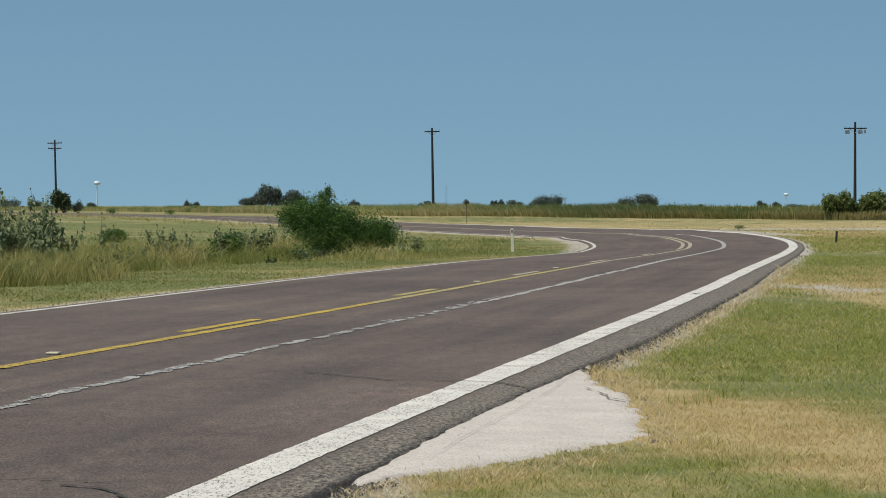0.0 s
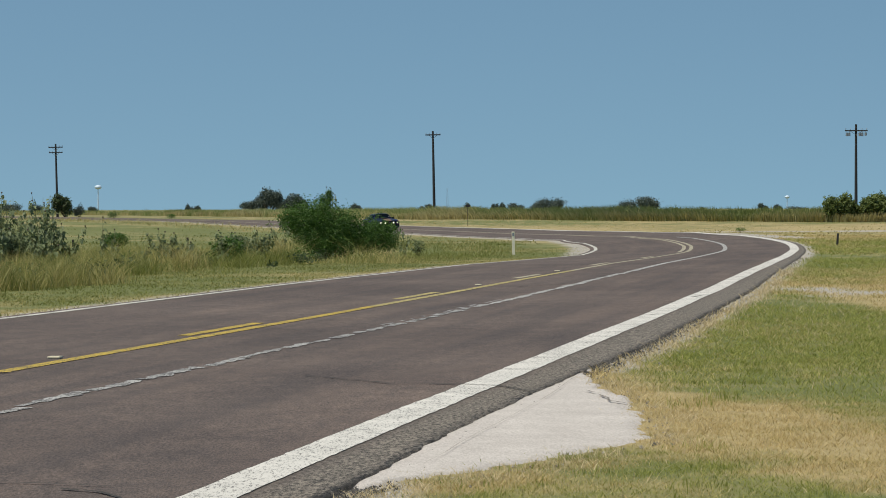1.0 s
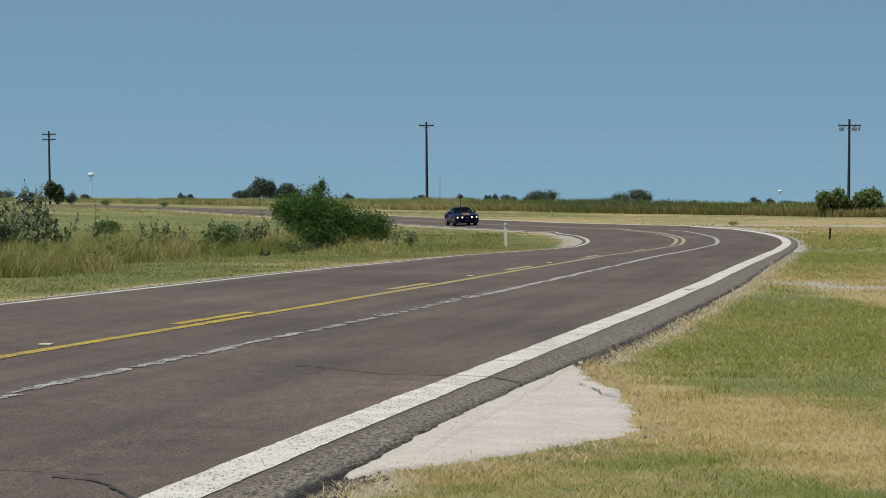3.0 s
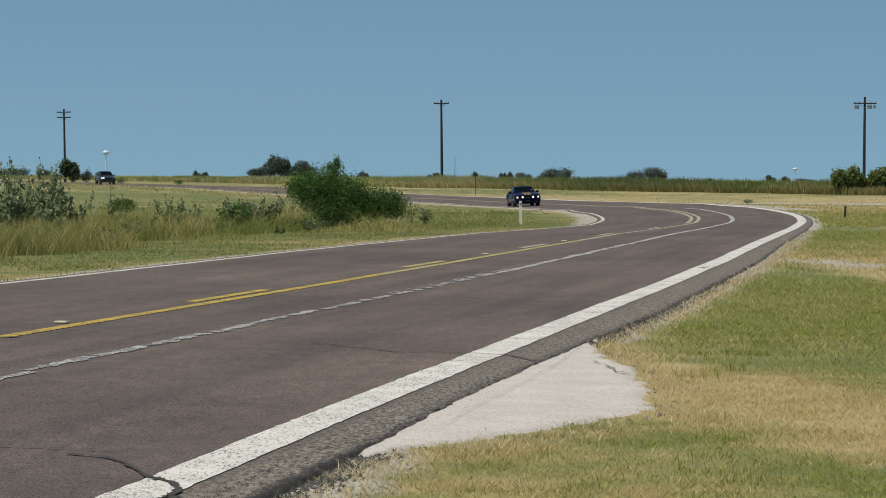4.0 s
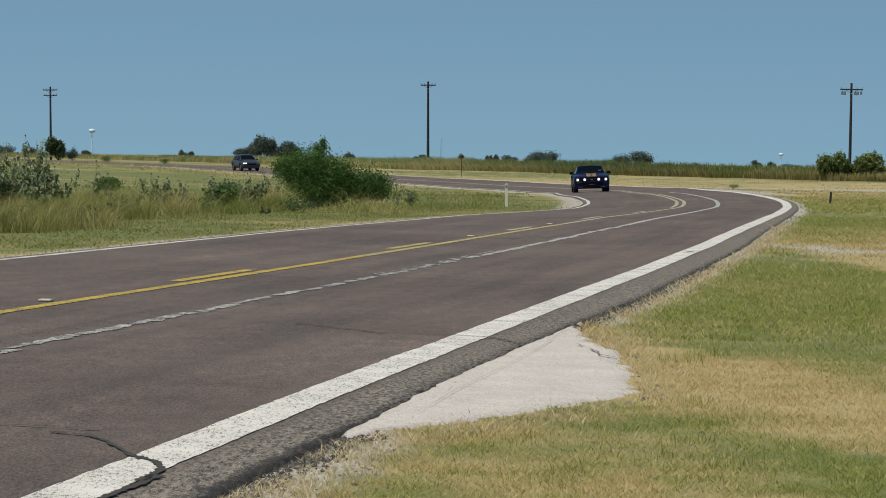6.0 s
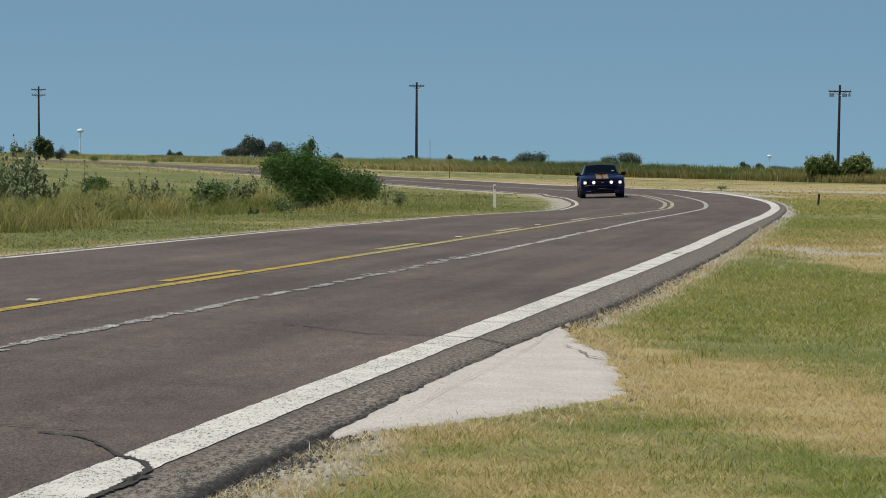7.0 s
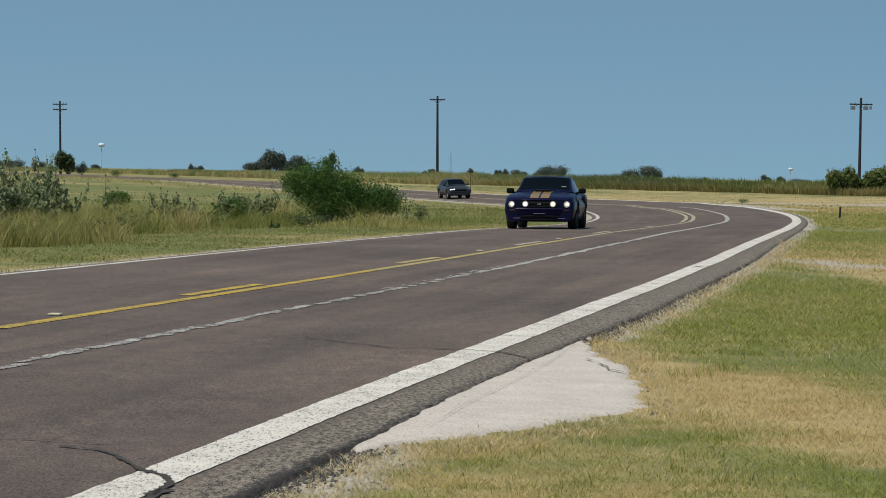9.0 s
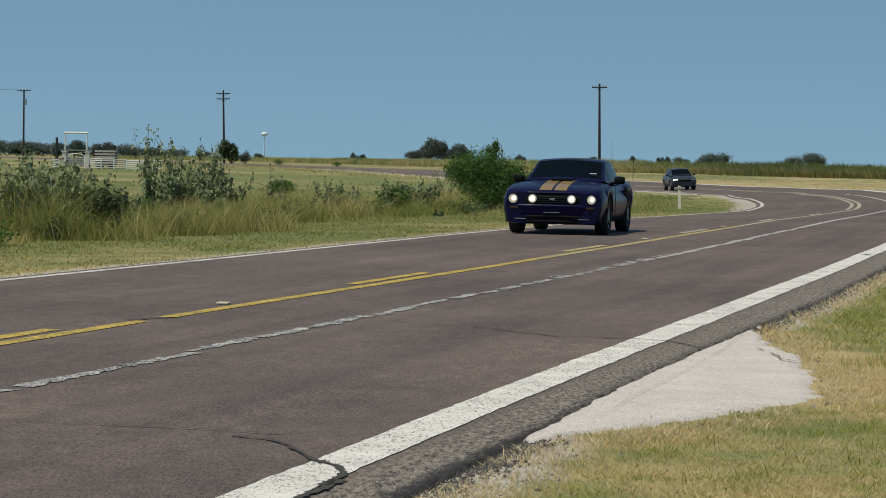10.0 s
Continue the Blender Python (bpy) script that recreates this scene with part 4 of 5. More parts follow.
# ---------- weeds ----------
def stalk_mesh(points, radii, seg=5):
    """One bent, tapering stalk through points."""
    rings = [[p + Vector((math.cos(q * 2 * math.pi / seg) * r, math.sin(q * 2 * math.pi / seg) * r, 0)) for q in range(seg)] for p, r in zip(points, radii)]
    verts = [v for ring in rings for v in ring]
    faces = [(i * seg + k, i * seg + (k + 1) % seg, (i + 1) * seg + (k + 1) % seg, (i + 1) * seg + k) for i in range(len(points) - 1) for k in range(seg)]
    faces.append(tuple(range((len(points) - 1) * seg, len(points) * seg)))
    return mesh_of("stem", verts, faces, STALK, True)


def sunflower_weed(at, height, spread, leaves, seed, label="branching wild sunflower with broad grey-green leaves", leaf=.098):
    """Branching stems with broad, hanging, heart-shaped leaves and small dark seed heads."""
    rng = np.random.default_rng(seed)
    x, y = at
    p = empty("wild_sunflower", pose(x, y, float(ground_z(x, y)[0])), label, "weed", "wild sunflowers on the verge")
    verts, faces, tips = [], [], []
    nb = max(4, int(leaves / 22))
    for k in range(nb):
        a = rng.uniform(0, 2 * math.pi)
        top = Vector((math.cos(a) * spread * rng.uniform(.1, 1), math.sin(a) * spread * rng.uniform(.1, .8), height * rng.uniform(.55, 1.0) if k else height))
        mid = Vector((top.x * .35, top.y * .35, top.z * .5))
        root = Vector((rng.uniform(-.06, .06), rng.uniform(-.06, .06), -.03))
        part("stem", stalk_mesh([root, mid, top], [.012, .009, .004]), STALK, p)
        tips.append(top)
        for q in range(leaves // nb):
            f = rng.uniform(.3, 1.0) ** .75
            c = root.lerp(mid, f * 2) if f < .5 else mid.lerp(top, f * 2 - 1)
            b = rng.uniform(0, 2 * math.pi)
            d = Vector((math.cos(b), math.sin(b), rng.uniform(-1.7, .1))).normalized()
            sz = leaf * rng.uniform(.55, 1.35) * (1.15 - .5 * f)
            w = d.cross(Vector((0, 0, 1))).normalized()
            n = w.cross(d)
            base = c + d * sz * .6
            i = len(verts)
            verts += [base, base + d * sz * .35 + w * sz * .62 + n * sz * .15, base + d * sz * 1.7 - n * sz * .3, base + d * sz * .35 - w * sz * .62 + n * sz * .15]
            faces += [(i, i + 1, i + 2), (i, i + 2, i + 3)]
    part("foliage", mesh_of("foliage", verts, faces, LEAF_SUN), LEAF_SUN, p)
    for t in tips[:2]:
        hd = bmesh.new()
        bmesh.ops.create_uvsphere(hd, u_segments=7, v_segments=5, radius=.02, matrix=Matrix.Translation(t))
        part("seed_head", hd, BARK, p)
    return p


def pebbles(name, rng, x, y, r, mat, label):
    """Many loose angular stones lying at x, y."""
    n = len(x)
    z = ground_z(x, y) + .004
    shape = np.array([(1, 0, 0), (0, 1, 0), (-1, 0, 0), (0, -1, 0), (0, 0, .8), (0, 0, -.4)], float)
    a = rng.uniform(0, 6.28, n)
    c, q = np.cos(a), np.sin(a)
    v = shape[None] * (r[:, None, None] * rng.uniform(.6, 1.4, (n, 6, 1)))
    vx = v[..., 0] * c[:, None] - v[..., 1] * q[:, None] + x[:, None]
    vy = v[..., 0] * q[:, None] + v[..., 1] * c[:, None] + y[:, None]
    verts = np.stack([vx, vy, v[..., 2] + z[:, None]], 2).reshape(-1, 3)
    tri = np.array([(0, 1, 4), (1, 2, 4), (2, 3, 4), (3, 0, 4), (1, 0, 5), (2, 1, 5), (3, 2, 5), (0, 3, 5)])
    faces = (np.arange(n)[:, None, None] * 6 + tri[None]).reshape(-1, 3)
    tagged(new(name, mesh_of(name, verts, faces.tolist(), mat)), label, "gravel", kind="stuff")


def build_stones():
    """Loose gravel along the pavement's edge and on the drive mouth."""
    rng, x, y, s, right, left = scatter(51, 30000, lambda v: np.interp(v, [11, 25, 50, 110], [-1.6, .4, 4.6, 11]), lambda v: .172 * v + .6, 11.5, 75, 1.5)
    apron = np.interp(s, APRON_S, APRON_W, 0, 0)
    d, b = cover(x, y)
    near = right - apron
    p_keep = np.where(near < 0, .07, np.where(near < .14, .7, .0)) + .6 * b * (near > .3) * (y < 38)
    keep = (right > -.06) & (rng.random(len(x)) < p_keep)
    x, y = x[keep], y[keep]
    n = len(x)
    r = rng.uniform(.004, .014, n) * (1 + .5 * (rng.random(n) < .06)) * np.interp(y, [12, 75], [1, 1.9])
    pebbles("gravel", rng, x, y, r, STONE, "loose pale and dark gravel along the pavement edge")
    # crumbled asphalt along the broken edge
    rng, x, y, s, right, left = scatter(52, 85000, lambda v: np.interp(v, [11, 25, 40], [-1.8, .2, 3]), lambda v: np.interp(v, [11, 25, 40], [.6, 2.6, 5]), 11.5, 40, 1.6)
    ridge = np.exp(-((right - .01) / .11) ** 2) * (.3 + 1.1 * vnoise(s, s * 0, .8, 71)) * np.interp(y, [11, 15, 18, 24, 40], [1, 1, .55, .5, .25])
    keep = rng.random(len(x)) < ridge
    x, y = x[keep], y[keep]
    pebbles("asphalt_crumbs", rng, x, y, rng.uniform(.004, .016, len(x)) * np.interp(y, [12, 40], [1, 1.6]), CRUMB, "dark crumbs of asphalt along the broken pavement edge")


def build_weeds():
    rng = random.Random(14)
    # (x, y, height, spread, leaves)
    tall_clump = [(-9.5, 66.8, 1.83, .5, 130), (-10.2, 65.0, 1.83, .55, 150), (-9.1, 66.0, 1.59, .5, 110), (-10.3, 67.5, 1.77, .55, 150), (-9.75, 66.2, 1.65, .6, 170), (-9.3, 64.5, 1.40, .5, 140), (-10.9, 66.0, 2.13, .4, 110), (-10.0, 63.0, 1.16, .5, 130), (-9.0, 63.2, 0.98, .45, 100), (-8.75, 65.5, 1.10, .5, 90), (-10.6, 64.5, 1.46, .5, 150)]
    scattered = [(-8.25, 68.2, 1.25, .18, 36), (-8.05, 68.6, 0.95, .2, 30), (-6.9, 69.0, 0.95, .35, 70), (-6.55, 68.0, 0.85, .4, 80), (-6.2, 68.4, 0.72, .3, 50), (-7.25, 68.8, 0.80, .3, 40), (-5.8, 73.0, 0.90, .4, 90), (-5.5, 74.0, 0.85, .35, 80), (-5.1, 78.5, 0.85, .5, 110), (-5.4, 82.0, 1.00, .5, 110), (-6.1, 83.0, 0.70, .4, 60), (-5.0, 85.5, 1.20, .4, 90), (-3.7, 91.4, 2.30, .28, 60), (-3.5, 91.2, 2.05, .25, 50), (-4.3, 91.2, 1.95, .25, 40), (-1.3, 93.5, 0.95, .3, 40)]
    near_clump = [(-10.45, 46.3, 1.15, .5, 190), (-10.95, 47.0, 1.20, .55, 190), (-9.85, 46.6, 1.05, .5, 180), (-9.40, 46.8, 1.15, .45, 170), (-10.25, 49.5, 1.25, .5, 190), (-9.75, 50.4, 1.15, .5, 190), (-9.25, 50.5, 0.95, .4, 160), (-9.40, 48.2, 1.05, .45, 160), (-11.35, 48.5, 1.25, .5, 180), (-11.85, 49.5, 1.10, .5, 150), (-8.95, 51.5, 0.80, .35, 110), (-11.45, 45.5, 0.90, .5, 140)]
    for x, y, h, sp, lv in tall_clump + scattered + near_clump:
        h *= 1.25 if y < 52 else 1
        sunflower_weed((x, y), h, sp, int(lv * 1.1) if x > -8.3 else int(lv * 1.35), rng.randint(0, 9999))
    # leafy low shrubs among the grass
    for x, y, w, h, n, m, lab in [(-12.75, 109.5, .6, .65, 1800, LEAF_MESQ, "low rounded green shrub in the pasture"), (-9.0, 49.6, .42, .8, 1900, LEAF_DARK, "dense dark green shrub among tall weeds"),
                                  (-10.5, 46.4, .7, .7, 2000, LEAF_SUN, "leafy green shrub beside the verge"), (-5.65, 73.5, .5, .75, 1800, LEAF_MESQ, "leafy green shrub beside the verge"), (-11.2, 47.5, .7, .8, 1800, LEAF_MESQ, "leafy green shrub beside the verge"),
                                  (-10.1, 65.5, .75, .85, 2600, LEAF_SUN, "grey-green leafy shrub beside the verge"), (-5.9, 80.5, .6, .75, 1600, LEAF_SUN, "grey-green leafy shrub beside the verge"), (-.9, 96.5, .3, .6, 260, LEAF_SUN, "sparse grey-green shrub beside the bush")]:
        woody("shrub", (x, y), [(-.3 * w, 0, h * .5), (.35 * w, 0, h * .55), (0, .1, h * .65)], [(w * .6, w * .6, h * .4), (w * .55, w * .6, h * .38), (w * .5, w * .5, h * .36)], n, .045, m, lab, "shrub", "shrubs on the verge", int(x * -100), 5, .012)
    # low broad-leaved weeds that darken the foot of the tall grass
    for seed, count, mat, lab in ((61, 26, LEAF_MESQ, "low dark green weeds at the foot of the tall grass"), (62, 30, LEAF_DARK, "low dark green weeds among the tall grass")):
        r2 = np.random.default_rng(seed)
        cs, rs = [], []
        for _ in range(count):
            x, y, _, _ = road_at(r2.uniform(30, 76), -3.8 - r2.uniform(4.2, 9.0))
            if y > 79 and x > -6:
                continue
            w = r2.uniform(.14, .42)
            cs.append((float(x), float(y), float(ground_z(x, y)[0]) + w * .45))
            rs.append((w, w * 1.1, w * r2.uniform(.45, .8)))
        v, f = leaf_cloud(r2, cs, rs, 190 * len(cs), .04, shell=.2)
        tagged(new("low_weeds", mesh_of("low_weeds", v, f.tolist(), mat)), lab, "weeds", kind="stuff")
    for px, d, hw, ht, sd in [(200, 330, 1.0, .9, 71), (300, 320, .7, .8, 72), (1310, 168, .35, .35, 75)]:
        far_tree(side(px), d, hw, ht, sd, LEAF_MESQ, 500, "small green tussock in the dry grass", name="tussock", squat=.35)


build_grass()
build_stones()
build_weeds()


# ---------- posts, towers, gate ----------
BOARD = plain("weathered_board", (.44, .42, .38), .85, 0, .35, 5)
PALE_STONE = plain("pale_limestone", (.60, .57, .51), .85, 0, .2, 3)


def small_things():
    def foot(x, y):
        return float(ground_z(x, y)[0])
    x, y = 2.42, 98.3
    p = empty("delineator_post", pose(x, y, foot(x, y), 0, -1.5, 0), "slender white roadside delineator post", "road post")
    bm = box(bmesh.new(), (.10, .03, .84), (0, 0, .39), None, .012)
    part("blade", bm, CREAM, p)
    part("reflector", box(bmesh.new(), (.07, .006, .1), (0, -.02, .71), None, .002), GREY_STEEL, p, "small grey reflector")
    x, y = 13.97, 100.4
    p = empty("stub_post", pose(x, y, foot(x, y), 0, 3, 0), "short dark wooden stub post in the verge", "post")
    part("stake", rod(bmesh.new(), (0, 0, -.1), (0, 0, .42), .042, .038, 8), POLE_WOOD, p)
    for px, top, d in [(127, 412, 100), (330, 411, 111), (425, 408, 121), (475, 411, 130), (300, 408, 118)]:
        x, y = side(px) * d, d
        zt = 1.3 - (top - 364) * d / 5000
        z = foot(x, y)
        p = empty("fence_post", pose(x, y, z, 0, 1, 0), "weathered dark fence post in the pasture", "fence post", "fence posts in the pasture")
        part("stake", rod(bmesh.new(), (0, 0, -.1), (0, 0, max(zt - z, .3)), .045, .04, 7), POLE_WOOD, p)
    # elevated water tanks
    for px, d, zt, w in [(172, 3000, 27.5, 7.4), (1391, 4300, 20.5, 7.6)]:
        p = empty("water_tower", pose(side(px) * d, d, 0), "white elevated water tank on a single column", "water tower", "water towers")
        bm = bmesh.new()
        bmesh.ops.create_uvsphere(bm, u_segments=20, v_segments=12, radius=w / 2, matrix=Matrix.Translation((0, 0, zt - w * .32)) @ Matrix.Diagonal((1, 1, .64, 1)))
        part("tank", bm, TANK_PAINT, p)
        part("column", rod(bmesh.new(), (0, 0, -2), (0, 0, zt - w * .4), w * .10, w * .06, 10), TANK_PAINT, p)
    p = empty("radio_mast", pose(side(790) * 2500, 2500, 0), "thin grey lattice radio mast far off", "mast")
    for sg in (-1, 1):
        part("leg", rod(bmesh.new(), (sg * .8, 0, 0), (sg * .35, 0, 20), .10, .08, 5), GREY_STEEL, p)
    for k in range(6):
        part("rung", rod(bmesh.new(), (-.75 + .07 * k, 0, 3 * k + 1), (.75 - .07 * k, 0, 3 * k + 3), .06, .06, 4), GREY_STEEL, p)
    # ranch entrance
    D, K = 258, Matrix.Scale(.655, 4)  # a small stock gateway
    x0 = -.1900 * D
    z0 = foot(x0, D)
    p = empty("ranch_gate", pose(x0, D, z0) @ K, "white pipe ranch gateway on pale stone pillars", "gate")
    for sg in (-1, 1):
        pl = part("pillar", box(bmesh.new(), (.62, .6, 2.3), (sg * 1.65, 0, 1.1), None, .05), PALE_STONE, p, "pale stone pillar")
        part("capstone", box(bmesh.new(), (.78, .75, .14), (sg * 1.65, 0, 2.32), None, .03), PALE_STONE, pl)
        part("upright", rod(bmesh.new(), (sg * 1.55, 0, 2.4), (sg * 1.55, 0, 5.0), .10, .10, 8), WHITE_PAINT, p)
    part("crossbar", rod(bmesh.new(), (-1.75, 0, 5.02), (1.75, 0, 5.02), .13, .13, 8), WHITE_PAINT, p)
    part("beam", box(bmesh.new(), (4.4, .25, .16), (0, 0, 2.55), None, .02), GREY_STEEL, p)
    # the gate's leaf with its arched head
    for k in range(5):
        part("gate_rail", rod(bmesh.new(), (-1.25, -.1, .3 + .3 * k), (1.25, -.1, .3 + .3 * k), .045, .045, 6), BOARD, p)
    for sg in (-1, 1):
        part("gate_stile", rod(bmesh.new(), (sg * 1.25, -.1, .1), (sg * 1.25, -.1, 1.62), .07, .07, 6), WHITE_PAINT, p)
    arch = bmesh.new()
    for k in range(10):
        a0, a1 = math.pi * k / 10, math.pi * (k + 1) / 10
        rod(arch, (-1.25 * math.cos(a0), -.1, 1.6 + .5 * math.sin(a0)), (-1.25 * math.cos(a1), -.1, 1.6 + .5 * math.sin(a1)), .07, .07, 6)
    part("gate_arch", arch, WHITE_PAINT, p, "white arched gate head")
    part("gate_panel", box(bmesh.new(), (2.4, .03, 1.4), (0, -.05, .95), None, .01), BOARD, p, "grey weathered gate panel")
    # pipe fence panels beside it
    for u, w, hgt in [(2.95, 1.5, 1.45), (4.6, 1.7, 1.45), (6.4, 1.7, 1.35), (8.2, 1.8, 1.25), (10.0, 1.8, 1.25), (11.5, 1.1, 1.35), (-2.7, 1.0, 1.2)]:
        q = empty("livestock_hurdle", pose(x0 + u * .655, D - .5, foot(x0 + u * .655, D - .5)) @ K, "white pipe stock-fence panel beside the gateway", "fence", "stock panels by the gateway")
        for r in range(5):
            part("rail", rod(bmesh.new(), (-w / 2, 0, .2 + (hgt - .2) * r / 4), (w / 2, 0, .2 + (hgt - .2) * r / 4), .07, .07, 6), WHITE_PAINT if u > 7 or u < 3 else BOARD, q)
        for sg in (-1, 1):
            part("upright", rod(bmesh.new(), (sg * w / 2, 0, -.1), (sg * w / 2, 0, hgt + .05), .06, .06, 6), WHITE_PAINT, q)
    q = empty("stock_trailer", pose(x0 + 2.25, D + 3, foot(x0 + 2.25, D + 3)) @ K, "pale weathered slatted stock trailer behind the fence", "trailer")
    for r in range(5):
        part("side_board", box(bmesh.new(), (3.0 - .05 * (r % 2), 1.8, .26), (.03 * (r % 3), 0, .75 + .42 * r), None, .02), BOARD, q)
    part("core", box(bmesh.new(), (2.85, 1.66, 2.0), (0, 0, 1.55), None, .03), POLE_WOOD, q, "dark inside behind the boards")
    part("hay_load", box(bmesh.new(), (1.1, 1.2, .8), (.75, 0, 2.95), None, .12), POLE_WOOD, q, "dark load on the roof")
    part("side_pen", box(bmesh.new(), (.8, 1.5, .9), (-1.5, .2, 2.2), None, .05), POLE_WOOD, q, "dark box at the trailer's front")
    for sg in (-1, 1):
        part("wheel", rod(bmesh.new(), (sg * .8, -.95, .4), (sg * .8, .95, .4), .4, .4, 14), TAR, q)
    x, y = side(826) * 250, 250.0
    q = empty("marker_post", pose(x, y, foot(x, y)), "thin post with a small dark box at its top", "post")
    part("stake", rod(bmesh.new(), (0, 0, -.1), (0, 0, 1.7), .03, .03, 6), POLE_WOOD, q)
    part("top_box", box(bmesh.new(), (.38, .15, .18), (0, 0, 1.78), None, .02), POLE_WOOD, q)
    q = empty("power_line", Matrix(), "thin dark overhead wire leaving the pole", "wire")
    wire = bmesh.new()
    last = None
    for k in range(13):
        f = k / 12
        here = Vector((-86.3 - 60 * f - .9, 413 + 12 * f, 10.75 - 4 * .5 * f * (1 - f)))
        if last:
            rod(wire, last, here, .018, .018, 4)
        last = here
    part("wire", wire, POLE_WOOD, q)
    q = empty("gate_post", pose(x0 - 1.8, D, foot(x0 - 1.8, D)) @ K, "dark timber post beside the gateway", "post")
    part("stake", rod(bmesh.new(), (0, 0, -.1), (0, 0, 4.3), .2, .18, 8), POLE_WOOD, q)


small_things()


# ---------- cars ----------
def car_paint(name, colour, metal=.35):
    m, nd, ln, b = nodes_of(name, .28, metal)
    n = noise_of(nd, ln, 3, 3)
    ln.new(mix(nd, ln, ramp(nd, ln, n, .3, .7), tuple(c * .85 for c in colour), colour), b.inputs["Base Color"])
    b.inputs["Coat Weight"].default_value, b.inputs["Coat Roughness"].default_value = .14, .05
    b.inputs["Specular IOR Level"].default_value = .10
    return m


NAVY = car_paint("navy_car_paint", (.0050, .0042, .034), 0.0)
SLATE = car_paint("slate_car_paint", (.046, .050, .062), .3)
GOLD = plain("gold_stripe", (.41, .24, .072), .42, .5, .08, 4, .5)
BLACK = plain("black_plastic", (.005, .005, .006), .7, 0, .2, 8)
BLACK.node_tree.nodes["Principled BSDF"].inputs["Specular IOR Level"].default_value = .12
RUBBER = plain("tyre_rubber", (.016, .016, .017), .85, 0, .25, 12)
ALLOY = plain("wheel_alloy", (.30, .31, .33), .35, .9, .1, 6)
GLASS, _nd, _ln, _b = nodes_of("tinted_glass", .06)
_b.inputs["Base Color"].default_value = (.003, .005, .008, 1)
_b.inputs["Specular IOR Level"].default_value = .03
# grey instead of gold: the grazing sky reflection is put into the stripe's colour
ROOF_STRIPE = plain("sky_toned_roof_stripe", (.045, .045, .05), .5, 0, .1, 4)
CHROME = plain("bright_trim", (.55, .56, .58), .25, .9, .1, 6)
BOWL = glow("lamp_bowl", (.52, .45, .33), .25)
# emission stands in for the sun's glint on one hatchback headlamp
GLARE = glow("sun_glint_headlamp", (1.0, .97, .92), 5.0)
LAMP = glow("lit_headlamp", (1.0, .90, .68), 1.5)
DRL = glow("lit_fog_lamp", (1.0, .92, .74), 1.9)
CLEAR, _nd, _ln, _b = nodes_of("lamp_glass", .12)
_b.inputs["Base Color"].default_value = (.27, .265, .25, 1)
AMBER = plain("amber_lens", (.055, .020, .010), .3, 0, .1, 5)
PAPER = plain("white_sticker", (.7, .7, .7), .6, 0, .05, 5)


def grid_mesh(name, rows, mat, pick=None):
    """A mesh over rows of points; pick(i, k) chooses faces."""
    n = len(rows[0])
    verts = [p for r in rows for p in r]
    faces = [(i * n + k, i * n + k + 1, (i + 1) * n + k + 1, (i + 1) * n + k) for i in range(len(rows) - 1) for k in range(n - 1) if pick is None or pick(i, k)]
    used = sorted({v for f in faces for v in f})
    at = {v: q for q, v in enumerate(used)}
    return mesh_of(name, [verts[v] for v in used], [tuple(at[v] for v in f) for f in faces], mat, True)


